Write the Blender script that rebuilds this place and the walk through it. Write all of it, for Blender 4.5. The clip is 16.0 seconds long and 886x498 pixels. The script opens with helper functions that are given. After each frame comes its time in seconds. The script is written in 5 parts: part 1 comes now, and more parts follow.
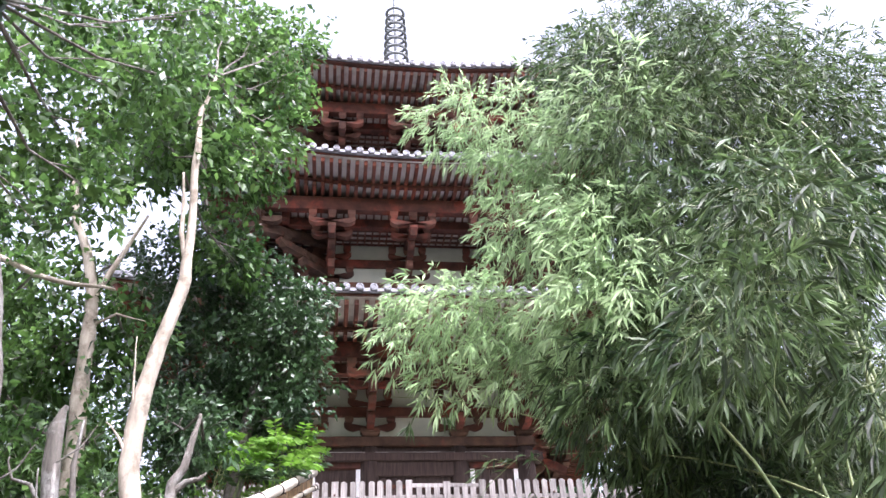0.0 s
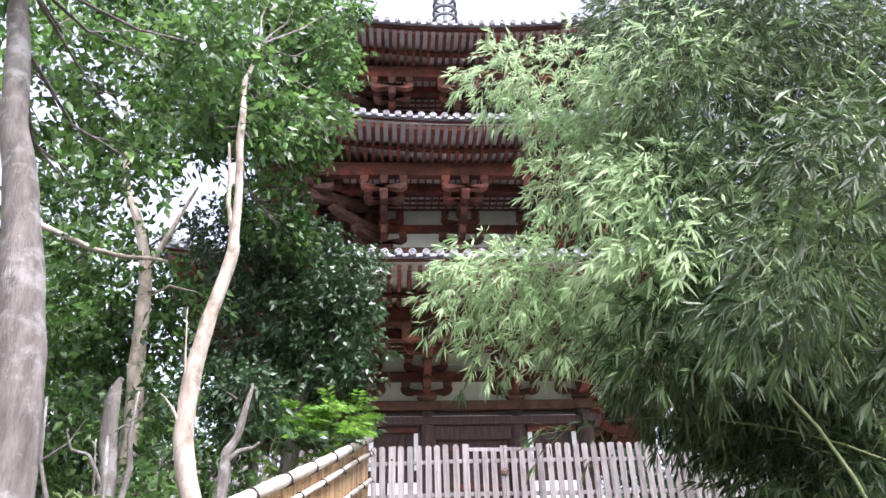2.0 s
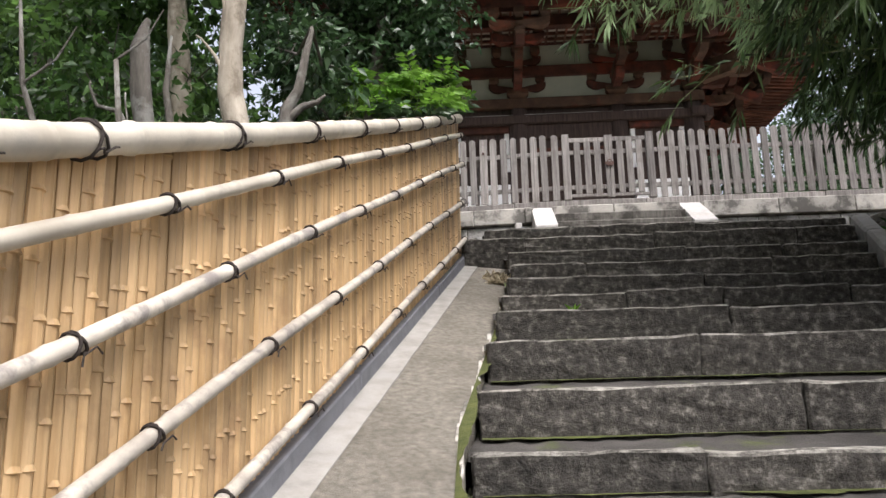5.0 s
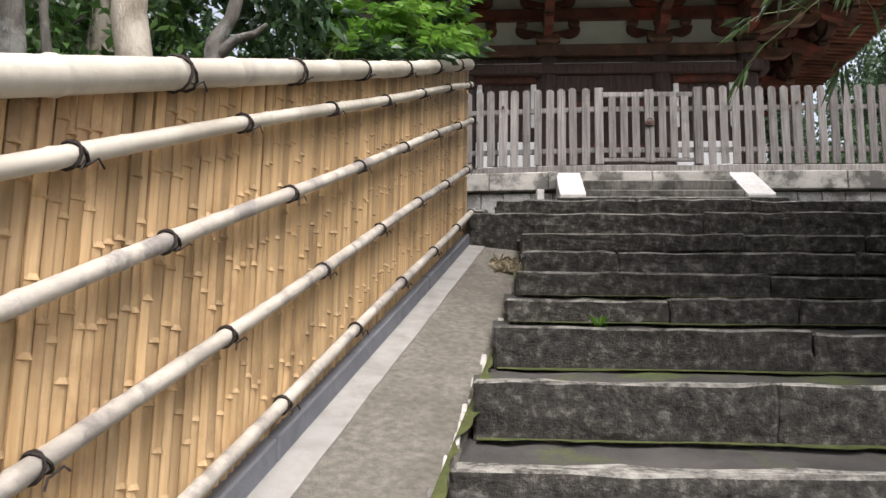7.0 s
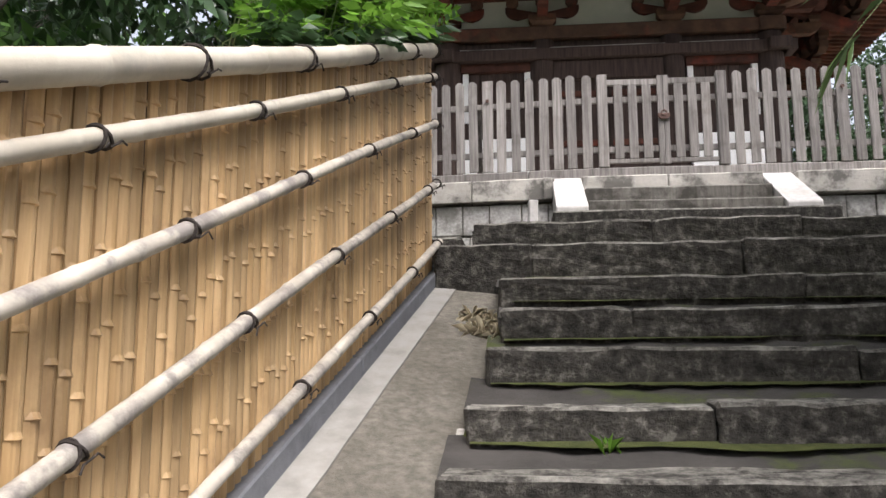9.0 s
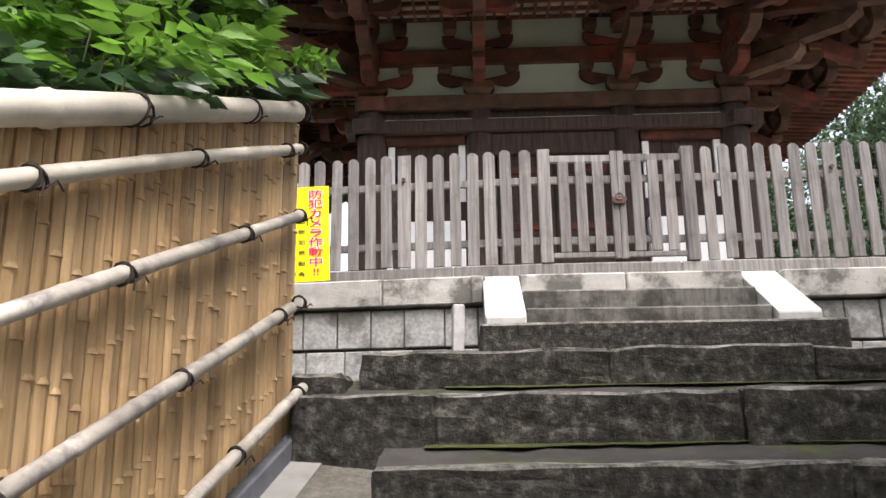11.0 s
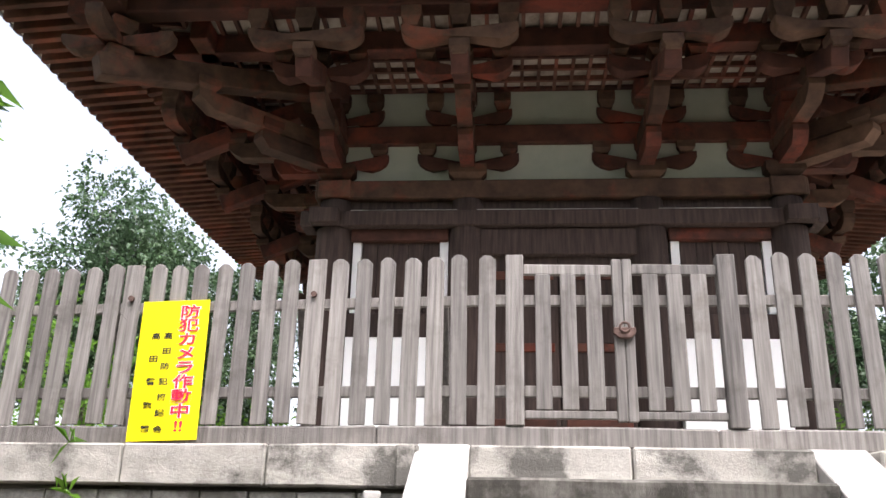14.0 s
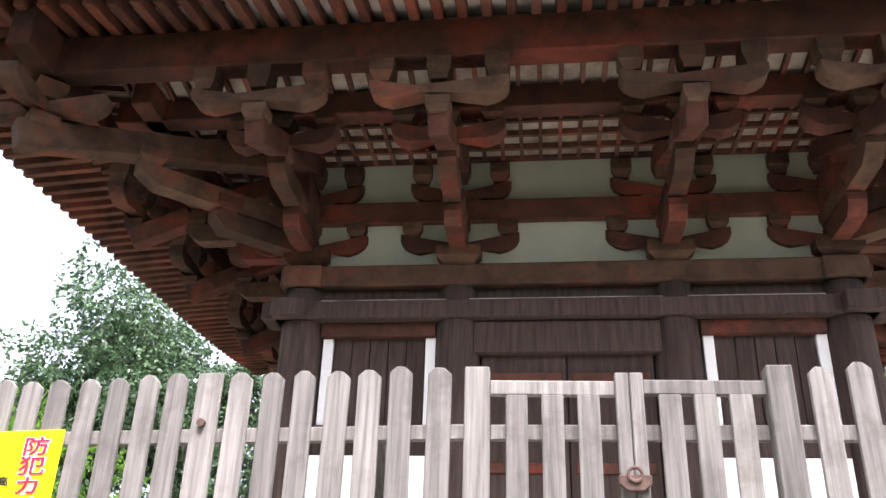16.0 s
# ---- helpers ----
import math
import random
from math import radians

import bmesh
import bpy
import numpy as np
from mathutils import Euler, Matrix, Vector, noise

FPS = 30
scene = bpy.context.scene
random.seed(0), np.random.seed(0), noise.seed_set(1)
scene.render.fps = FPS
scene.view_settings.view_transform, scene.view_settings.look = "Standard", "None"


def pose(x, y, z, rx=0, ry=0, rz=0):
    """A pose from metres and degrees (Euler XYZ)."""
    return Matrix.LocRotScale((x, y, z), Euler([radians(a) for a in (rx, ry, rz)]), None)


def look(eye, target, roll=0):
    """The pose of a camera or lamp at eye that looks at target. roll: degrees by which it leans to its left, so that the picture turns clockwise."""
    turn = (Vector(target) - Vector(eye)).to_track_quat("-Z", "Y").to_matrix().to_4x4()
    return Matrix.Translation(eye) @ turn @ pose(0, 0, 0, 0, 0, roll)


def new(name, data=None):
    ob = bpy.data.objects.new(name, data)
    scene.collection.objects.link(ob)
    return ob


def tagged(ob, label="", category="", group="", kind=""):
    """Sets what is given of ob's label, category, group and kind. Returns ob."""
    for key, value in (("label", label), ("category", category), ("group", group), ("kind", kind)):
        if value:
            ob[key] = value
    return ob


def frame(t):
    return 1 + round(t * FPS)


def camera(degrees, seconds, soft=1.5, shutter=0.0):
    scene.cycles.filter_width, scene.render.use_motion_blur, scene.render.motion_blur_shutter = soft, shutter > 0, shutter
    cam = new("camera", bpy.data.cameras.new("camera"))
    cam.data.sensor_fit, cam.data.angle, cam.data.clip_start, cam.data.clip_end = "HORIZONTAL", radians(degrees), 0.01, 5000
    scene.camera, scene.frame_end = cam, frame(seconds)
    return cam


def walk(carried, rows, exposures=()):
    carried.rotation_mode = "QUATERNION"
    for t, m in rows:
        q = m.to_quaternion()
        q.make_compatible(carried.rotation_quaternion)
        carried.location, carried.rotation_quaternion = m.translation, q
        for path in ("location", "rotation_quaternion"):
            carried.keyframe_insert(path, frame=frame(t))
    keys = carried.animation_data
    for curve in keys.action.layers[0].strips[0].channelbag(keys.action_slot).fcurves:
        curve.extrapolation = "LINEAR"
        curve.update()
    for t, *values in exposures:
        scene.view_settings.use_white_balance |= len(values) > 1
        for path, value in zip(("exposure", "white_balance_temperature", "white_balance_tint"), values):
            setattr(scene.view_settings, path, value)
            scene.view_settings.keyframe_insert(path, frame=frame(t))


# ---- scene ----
cam = camera(55.7, 16.0)
PATH = [
    (0, (0.684, -2.71, 1.608), (0.932, -1.058, 2.707), -3.2),
    (0.5, (0.675, -2.727, 1.628), (0.895, -1.1, 2.771), -3.1),
    (1, (0.719, -2.691, 1.673), (0.905, -1.018, 2.753), -2.6),
    (1.5, (0.759, -2.647, 1.709), (0.91, -0.944, 2.745), -2.2),
    (2, (0.789, -2.594, 1.72), (0.904, -0.883, 2.749), -2.0),
    (2.5, (0.793, -2.485, 1.697), (0.874, -0.765, 2.715), -1.9),
    (3, (0.714, -2.303, 1.634), (0.776, -0.524, 2.547), -1.9),
    (3.5, (0.603, -2.013, 1.603), (0.648, -0.143, 2.31), -2.8),
    (4, (0.577, -1.58, 1.597), (0.58, 0.35, 2.118), -3.7),
    (4.2, (0.594, -1.382, 1.597), (0.565, 0.56, 2.075), -3.7),
    (6.3, (0.801, 0.233, 2.105), (0.665, 2.185, 2.519), 0.7),
    (6.5, (0.835, 0.39, 2.171), (0.689, 2.35, 2.54), 0.6),
    (7, (0.846, 0.943, 2.321), (0.686, 2.909, 2.65), 1.0),
    (7.5, (0.89, 1.395, 2.488), (0.711, 3.364, 2.79), 0.7),
    (8, (0.949, 1.949, 2.651), (0.737, 3.913, 2.966), -0.5),
    (8.2, (0.971, 2.111, 2.75), (0.754, 4.078, 3.043), -0.2),
    (10.3, (1.215, 4.068, 3.451), (1.13, 6.03, 3.83), -0.5),
    (10.5, (1.239, 4.248, 3.54), (1.162, 6.206, 3.941), -0.3),
    (11, (1.346, 4.724, 3.74), (1.285, 6.668, 4.209), -0.8),
    (11.5, (1.513, 5.029, 3.935), (1.473, 6.962, 4.446), -1.0),
    (12, (1.603, 5.435, 4.067), (1.575, 7.339, 4.677), -0.5),
    (12.5, (1.676, 5.842, 4.279), (1.61, 7.707, 4.998), 0.9),
    (13, (1.841, 6.306, 4.428), (1.681, 8.138, 5.216), 0.7),
    (13.5, (1.948, 6.711, 4.561), (1.757, 8.551, 5.322), 1.2),
    (14, (2.035, 7.085, 4.694), (1.88, 8.962, 5.368), 1.4),
    (14.5, (2.165, 7.506, 4.821), (2.034, 9.397, 5.457), 0.1),
    (15, (2.23, 7.85, 4.989), (2.046, 9.732, 5.639), -0.5),
    (15.5, (2.292, 8.192, 5.119), (2.012, 10.02, 5.88), 1.2),
    (16, (2.38, 8.55, 5.335), (2.15, 10.34, 6.195), 1.9),
]
walk(cam, [(t, look(eye, target, roll)) for t, eye, target, roll in PATH], [(0, 2.28, 6000, 26), (2.5, 2.05, 6000, 25), (3.5, 1.72, 6350, 18), (4.2, 1.3, 6450, 16), (6.3, 1.0, 6400, 15), (8.2, 1.05, 6400, 15), (10.3, 1.32, 6450, 16), (12.5, 1.55, 6450, 16), (14.0, 1.6, 6400, 17), (15.0, 1.78, 6350, 17), (16, 2.2, 6300, 18)])

# ---- world and light ----
world = bpy.data.worlds.new("overcast_sky")
scene.world = world
world.use_nodes = True
wn = world.node_tree
sky = wn.nodes.new("ShaderNodeTexSky")
sky.sky_type = 'NISHITA'
sky.sun_disc = False
sky.sun_elevation, sky.sun_rotation = radians(61), radians(155)
sky.dust_density, sky.air_density = 4.0, 1.0
haze = wn.nodes.new("ShaderNodeHueSaturation")
haze.inputs["Saturation"].default_value = 0.4
wn.links.new(sky.outputs[0], haze.inputs["Color"])
wn.links.new(haze.outputs[0], wn.nodes["Background"].inputs[0])
wn.nodes["Background"].inputs[1].default_value = 0.15
sun = new("sun", bpy.data.lights.new("sun", 'SUN'))
sun.data.energy, sun.data.angle, sun.data.color = 2.4, radians(45), (1.0, 0.985, 0.96)
sun.matrix_world = look((0, 0, 40), (-7.0, 15.0, 10.0))


# ---- materials ----
def mat(name, c1, c2, scale=4.0, rough=0.8, bump=0.3, stretch=(1, 1, 1), c3=None, spots=0.0, rand=0.0, island=False,
        metal=0.0, spec=0.3, trans=0.0, worn=None, fine=60.0, spot_scale=2.0, edge=(0.52, 0.66)):
    """Two-scale procedural surface: broad tone between c1 and c2, stains of c3, fine grain as relief."""
    m = bpy.data.materials.new(name)
    m.use_nodes = True
    nt = m.node_tree
    N, L = nt.nodes, nt.links
    b = N["Principled BSDF"]
    tc = N.new("ShaderNodeTexCoord")
    mp = N.new("ShaderNodeMapping")
    mp.inputs["Scale"].default_value = stretch
    geo = N.new("ShaderNodeNewGeometry")
    L.new(geo.outputs["Position"], mp.inputs["Vector"])
    n1 = N.new("ShaderNodeTexNoise")
    n1.inputs["Scale"].default_value, n1.inputs["Detail"].default_value, n1.inputs["Roughness"].default_value = scale, 6, 0.62
    L.new(mp.outputs[0], n1.inputs["Vector"])
    ramp = N.new("ShaderNodeValToRGB")
    ramp.color_ramp.elements[0].position, ramp.color_ramp.elements[1].position = 0.32, 0.68
    ramp.color_ramp.elements[0].color, ramp.color_ramp.elements[1].color = (*c1, 1), (*c2, 1)
    L.new(n1.outputs["Fac"], ramp.inputs[0])
    col = ramp.outputs[0]
    if c3:
        n3 = N.new("ShaderNodeTexNoise")
        n3.inputs["Scale"].default_value, n3.inputs["Detail"].default_value, n3.inputs["Roughness"].default_value = spot_scale, 8, 0.68
        L.new(geo.outputs["Position"], n3.inputs["Vector"])
        r3 = N.new("ShaderNodeValToRGB")
        r3.color_ramp.elements[0].position, r3.color_ramp.elements[1].position = edge
        r3.color_ramp.elements[0].color, r3.color_ramp.elements[1].color = (0, 0, 0, 1), (spots, spots, spots, 1)
        L.new(n3.outputs["Fac"], r3.inputs[0])
        mx = N.new("ShaderNodeMix")
        mx.data_type = 'RGBA'
        L.new(r3.outputs[0], mx.inputs[0])
        L.new(col, mx.inputs[6])
        mx.inputs[7].default_value = (*c3, 1)
        col = mx.outputs[2]
    # faces turned upward are mixed towards this colour, broken up by noise
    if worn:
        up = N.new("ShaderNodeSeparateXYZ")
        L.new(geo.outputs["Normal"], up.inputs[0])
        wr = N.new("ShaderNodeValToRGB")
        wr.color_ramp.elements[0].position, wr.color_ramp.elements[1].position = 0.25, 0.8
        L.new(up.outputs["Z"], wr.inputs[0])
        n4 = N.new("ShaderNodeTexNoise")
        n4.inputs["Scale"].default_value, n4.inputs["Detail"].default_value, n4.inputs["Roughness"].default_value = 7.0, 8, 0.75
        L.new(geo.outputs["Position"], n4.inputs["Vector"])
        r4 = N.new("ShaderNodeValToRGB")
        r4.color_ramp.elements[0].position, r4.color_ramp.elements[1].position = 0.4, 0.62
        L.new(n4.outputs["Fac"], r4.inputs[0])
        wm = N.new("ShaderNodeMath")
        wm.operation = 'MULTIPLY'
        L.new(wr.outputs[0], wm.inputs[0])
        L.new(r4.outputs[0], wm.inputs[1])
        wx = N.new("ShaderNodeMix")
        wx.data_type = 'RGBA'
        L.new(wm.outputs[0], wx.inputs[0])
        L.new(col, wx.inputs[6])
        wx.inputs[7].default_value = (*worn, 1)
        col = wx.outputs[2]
    if rand:
        hs = N.new("ShaderNodeHueSaturation")
        mr = N.new("ShaderNodeMapRange")
        mr.inputs["To Min"].default_value, mr.inputs["To Max"].default_value = 1 - rand, 1 + rand
        if island:
            L.new(geo.outputs["Random Per Island"], mr.inputs["Value"])
        else:
            oi = N.new("ShaderNodeObjectInfo")
            L.new(oi.outputs["Random"], mr.inputs["Value"])
        L.new(mr.outputs[0], hs.inputs["Value"])
        L.new(col, hs.inputs["Color"])
        col = hs.outputs[0]
    L.new(col, b.inputs["Base Color"])
    b.inputs["Roughness"].default_value, b.inputs["Metallic"].default_value = rough, metal
    b.inputs["Specular IOR Level"].default_value = spec
    if bump:
        n2 = N.new("ShaderNodeTexNoise")
        n2.inputs["Scale"].default_value, n2.inputs["Detail"].default_value, n2.inputs["Roughness"].default_value = fine, 5, 0.7
        L.new(mp.outputs[0], n2.inputs["Vector"])
        bp = N.new("ShaderNodeBump")
        bp.inputs["Strength"].default_value, bp.inputs["Distance"].default_value = bump, 0.02
        L.new(n2.outputs["Fac"], bp.inputs["Height"])
        L.new(bp.outputs[0], b.inputs["Normal"])
    if trans:
        tr = N.new("ShaderNodeBsdfTranslucent")
        L.new(col, tr.inputs["Color"])
        mxs = N.new("ShaderNodeMixShader")
        mxs.inputs[0].default_value = trans
        L.new(b.outputs[0], mxs.inputs[1])
        L.new(tr.outputs[0], mxs.inputs[2])
        L.new(mxs.outputs[0], N["Material Output"].inputs["Surface"])
    return m


M_WOOD = mat("old_red_timber", (0.042, 0.018, 0.013), (0.112, 0.043, 0.028), 3.0, 0.8, 0.4, (1, 1, 1), (0.24, 0.05, 0.028), 0.7, 0.25, spot_scale=1.3)
M_WOODJ = mat("old_red_timber_joined", (0.055, 0.027, 0.019), (0.16, 0.075, 0.05), 3.0, 0.8, 0.4, (1, 1, 1), (0.26, 0.06, 0.035), 0.7, 0.5, True, spot_scale=1.3)
M_BLOCK = mat("weathered_bracket_timber", (0.045, 0.025, 0.017), (0.115, 0.066, 0.042), 4.0, 0.85, 0.4, (1, 1, 1), (0.22, 0.055, 0.03), 0.6, 0.35, spot_scale=1.7)
M_DARKW = mat("dark_plank_timber", (0.034, 0.023, 0.02), (0.082, 0.056, 0.047), 3.0, 0.85, 0.4, (8, 8, 0.6), rand=0.15)
M_RAFT = mat("rafter_timber", (0.06, 0.025, 0.016), (0.16, 0.062, 0.04), 2.5, 0.8, 0.3, (1, 1, 1), (0.3, 0.07, 0.035), 0.6, 0.3, spot_scale=0.9)
M_GREY = mat("weathered_grey_timber", (0.165, 0.152, 0.142), (0.36, 0.335, 0.31), 5.0, 0.9, 0.6, (8, 8, 0.35), (0.13, 0.115, 0.1), 0.5, 0.22, spot_scale=3)
M_PLAS = mat("lime_plaster", (0.36, 0.385, 0.315), (0.47, 0.495, 0.41), 1.5, 0.9, 0.1, (1, 1, 1), (0.45, 0.43, 0.33), 0.35, spot_scale=1.5)
M_WHITE = mat("white_board", (0.9, 0.9, 0.89), (0.94, 0.94, 0.93), 1.0, 0.7, 0.05, (1, 1, 1))
M_SOFF = mat("soffit_plaster", (0.5, 0.47, 0.42), (0.72, 0.69, 0.63), 2.0, 0.9, 0.15, (1, 1, 1), (0.3, 0.24, 0.18), 0.6, spot_scale=1.8)
M_COVE = mat("stained_cove_boards", (0.26, 0.22, 0.175), (0.46, 0.41, 0.34), 3.0, 0.9, 0.15, (1, 1, 1), (0.12, 0.075, 0.05), 0.7, spot_scale=1.6, edge=(0.48, 0.62))
M_TILE = mat("grey_roof_tile", (0.1, 0.1, 0.115), (0.24, 0.24, 0.26), 3.0, 0.6, 0.3, rand=0.2, island=True)
M_TILEO = mat("grey_eave_tile", (0.16, 0.16, 0.175), (0.33, 0.33, 0.34), 6.0, 0.6, 0.3, rand=0.25)
M_BAM = mat("split_bamboo", (0.39, 0.25, 0.115), (0.62, 0.43, 0.23), 2.5, 0.45, 0.15, (9, 9, 0.5), (0.27, 0.165, 0.085), 0.6, 0.3, spot_scale=2.5)
M_POLE = mat("pale_bamboo_pole", (0.4, 0.36, 0.29), (0.66, 0.61, 0.51), 2.0, 0.42, 0.1, (1, 1, 1), (0.33, 0.31, 0.27), 0.6, 0.1, spot_scale=3.5)
M_POLEW = mat("weathered_bamboo_pole", (0.3, 0.27, 0.23), (0.6, 0.55, 0.46), 3.0, 0.5, 0.2, (2, 1, 2), (0.16, 0.145, 0.14), 0.75, 0.1, spot_scale=5.0, edge=(0.5, 0.62))
M_ROPE = mat("black_hemp_rope", (0.02, 0.016, 0.014), (0.05, 0.04, 0.034), 40, 0.95, 0.5)
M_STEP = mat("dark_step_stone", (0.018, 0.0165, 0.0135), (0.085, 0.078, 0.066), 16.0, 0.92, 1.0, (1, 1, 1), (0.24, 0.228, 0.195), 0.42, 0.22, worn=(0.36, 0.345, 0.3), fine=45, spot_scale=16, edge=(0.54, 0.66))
M_TREAD = mat("trodden_earth", (0.038, 0.035, 0.031), (0.075, 0.069, 0.062), 3.0, 0.95, 0.5, (1, 1, 1), (0.075, 0.095, 0.025), 0.8, spot_scale=1.6, edge=(0.54, 0.64))
M_CONC = mat("old_concrete", (0.15, 0.138, 0.112), (0.285, 0.262, 0.215), 22.0, 0.95, 1.0, (1, 1, 1), (0.115, 0.102, 0.078), 0.6, fine=110, spot_scale=1.7, edge=(0.46, 0.64))
M_KERBB = mat("bluish_kerb_concrete", (0.13, 0.135, 0.145), (0.2, 0.205, 0.22), 8.0, 0.85, 0.3, (1, 1, 1), (0.09, 0.09, 0.095), 0.5, spot_scale=4)
M_KERB = mat("pale_concrete", (0.21, 0.2, 0.18), (0.32, 0.305, 0.275), 6.0, 0.9, 0.3, (1, 1, 1), (0.24, 0.235, 0.22), 0.5, spot_scale=3)
M_GRAN = mat("speckled_granite", (0.28, 0.275, 0.26), (0.5, 0.49, 0.46), 30.0, 0.85, 0.4, (1, 1, 1), (0.1, 0.095, 0.08), 0.75, 0.12, spot_scale=2.2, edge=(0.5, 0.62))
M_CAP = mat("stained_coping_stone", (0.37, 0.35, 0.31), (0.54, 0.515, 0.465), 8.0, 0.88, 0.4, (1, 1, 1), (0.07, 0.066, 0.058), 0.85, 0.1, spot_scale=2.0, edge=(0.5, 0.6))
M_PALE = mat("pale_cut_granite", (0.4, 0.385, 0.36), (0.53, 0.515, 0.49), 14.0, 0.85, 0.2, (1, 1, 1), (0.42, 0.38, 0.32), 0.4, spot_scale=4)
M_LSTEP = mat("stained_upper_step", (0.1, 0.092, 0.078), (0.22, 0.208, 0.185), 4.0, 0.9, 0.4, (4, 4, 0.5), (0.04, 0.037, 0.03), 0.85, spot_scale=3, edge=(0.46, 0.6))
M_SOIL = mat("leaf_litter_soil", (0.045, 0.036, 0.024), (0.11, 0.088, 0.06), 3.0, 0.97, 0.8, (1, 1, 1), (0.06, 0.085, 0.025), 0.7, spot_scale=1.2)
M_SAND = mat("pale_yard_sand", (0.4, 0.37, 0.32), (0.52, 0.49, 0.43), 3.0, 0.95, 0.4)
M_MOSS = mat("moss", (0.042, 0.052, 0.014), (0.09, 0.1, 0.03), 9.0, 0.97, 0.8, rand=0.1)
M_BARKP = mat("pale_smooth_bark", (0.25, 0.215, 0.165), (0.5, 0.445, 0.36), 7.0, 0.88, 0.7, (1.5, 1.5, 0.5), (0.17, 0.14, 0.1), 0.75, spot_scale=6, fine=45, edge=(0.52, 0.64))
M_BARKG = mat("grey_lichened_bark", (0.075, 0.068, 0.056), (0.2, 0.182, 0.155), 7.0, 0.92, 1.0, (2, 2, 0.45), (0.33, 0.33, 0.3), 0.6, spot_scale=4.0, fine=40, edge=(0.5, 0.6))
M_BARK = mat("grey_bark", (0.07, 0.06, 0.05), (0.2, 0.18, 0.155), 5.0, 0.9, 1.0, (1.5, 1.5, 0.35), (0.36, 0.37, 0.33), 0.6, spot_scale=2.5)
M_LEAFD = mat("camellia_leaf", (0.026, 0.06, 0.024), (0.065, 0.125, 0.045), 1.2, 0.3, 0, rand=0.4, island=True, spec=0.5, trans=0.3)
M_LEAF = mat("broad_leaf", (0.032, 0.085, 0.022), (0.135, 0.245, 0.06), 1.6, 0.33, 0, rand=0.65, island=True, spec=0.5, trans=0.48)
M_LEAFF = mat("distant_tree_leaf", (0.045, 0.095, 0.045), (0.125, 0.2, 0.095), 0.6, 0.35, 0, rand=0.5, island=True, spec=0.5, trans=0.35)
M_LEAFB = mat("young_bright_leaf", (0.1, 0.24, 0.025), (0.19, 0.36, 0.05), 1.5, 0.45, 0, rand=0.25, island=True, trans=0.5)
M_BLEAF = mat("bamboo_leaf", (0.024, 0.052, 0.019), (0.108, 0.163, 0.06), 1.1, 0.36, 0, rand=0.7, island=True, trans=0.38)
# bamboo leaf again, with strong sky light and glare put into its colour
M_BLEAFLIT = mat("lit_bamboo_leaf", (0.22, 0.35, 0.15), (0.46, 0.59, 0.33), 0.9, 0.45, 0, rand=0.4, island=True, trans=0.6)
M_BLEAFG = mat("bamboo_grass_leaf", (0.1, 0.18, 0.05), (0.24, 0.34, 0.12), 2.0, 0.4, 0, rand=0.4, island=True, trans=0.45)
M_CULM = mat("green_culm", (0.1, 0.15, 0.05), (0.19, 0.22, 0.09), 3.0, 0.4, 0.1)
M_DRY = mat("dry_grass", (0.45, 0.38, 0.25), (0.62, 0.54, 0.38), 5, 0.9, 0, rand=0.2, island=True)
M_YEL = mat("yellow_sign_paint", (0.86, 0.72, 0.0), (0.9, 0.77, 0.005), 2.0, 0.45, 0)
M_RED = mat("red_lettering", (0.72, 0.02, 0.05), (0.76, 0.025, 0.06), 2.0, 0.5, 0)
M_BLK = mat("black_lettering", (0.03, 0.03, 0.02), (0.045, 0.045, 0.03), 2.0, 0.5, 0)
M_IRON = mat("rusted_iron", (0.09, 0.055, 0.045), (0.2, 0.13, 0.11), 12, 0.75, 0.4, metal=0.4)
M_BRONZE = mat("green_bronze", (0.12, 0.13, 0.13), (0.2, 0.22, 0.21), 4, 0.6, 0.2, metal=0.6)


# ---- builders ----
def empty(name, label="", category="", group="", kind="", at=(0, 0, 0)):
    ob = new(name)
    ob.location = at
    ob.empty_display_size = 0.1
    return tagged(ob, label, category, group, kind)


def finish(bm, name):
    me = bpy.data.meshes.new(name)
    bmesh.ops.recalc_face_normals(bm, faces=bm.faces)
    bm.to_mesh(me)
    bm.free()
    return me


def part(name, bm, material, parent=None, label="", m=None):
    """One mesh object under a thing or a part, from a bmesh or a ready mesh, at pose m."""
    me = bm if isinstance(bm, bpy.types.Mesh) else finish(bm, name)
    if not me.materials:
        me.materials.append(material)
    ob = new(name, me)
    if m is not None:
        ob.matrix_basis = m
    if parent is not None:
        ob.parent = parent
        ob.matrix_parent_inverse = parent.matrix_basis.inverted()
    if label:
        ob["label"] = label
    return ob


def smooth(ob):
    for p in ob.data.polygons:
        p.use_smooth = True
    return ob


def box(bm, x0, x1, y0, y1, z0, z1, bevel=0.0, m=None):
    """A box between the given planes, its edges bevelled."""
    got = bmesh.ops.create_cube(bm, size=1.0, matrix=Matrix.Translation(((x0 + x1) / 2, (y0 + y1) / 2, (z0 + z1) / 2))
                                @ Matrix.Diagonal((x1 - x0, y1 - y0, z1 - z0, 1)))
    vs = got["verts"]
    if bevel:
        es = list({e for v in vs for e in v.link_edges})
        vs = [v for v in bmesh.ops.bevel(bm, geom=es, offset=bevel, segments=1, affect='EDGES')["verts"]]
    if m is not None:
        bmesh.ops.transform(bm, matrix=m, verts=vs)
    return bm


def nb():
    return bmesh.new()


def bx(*a, **k):
    return box(nb(), *a, **k)


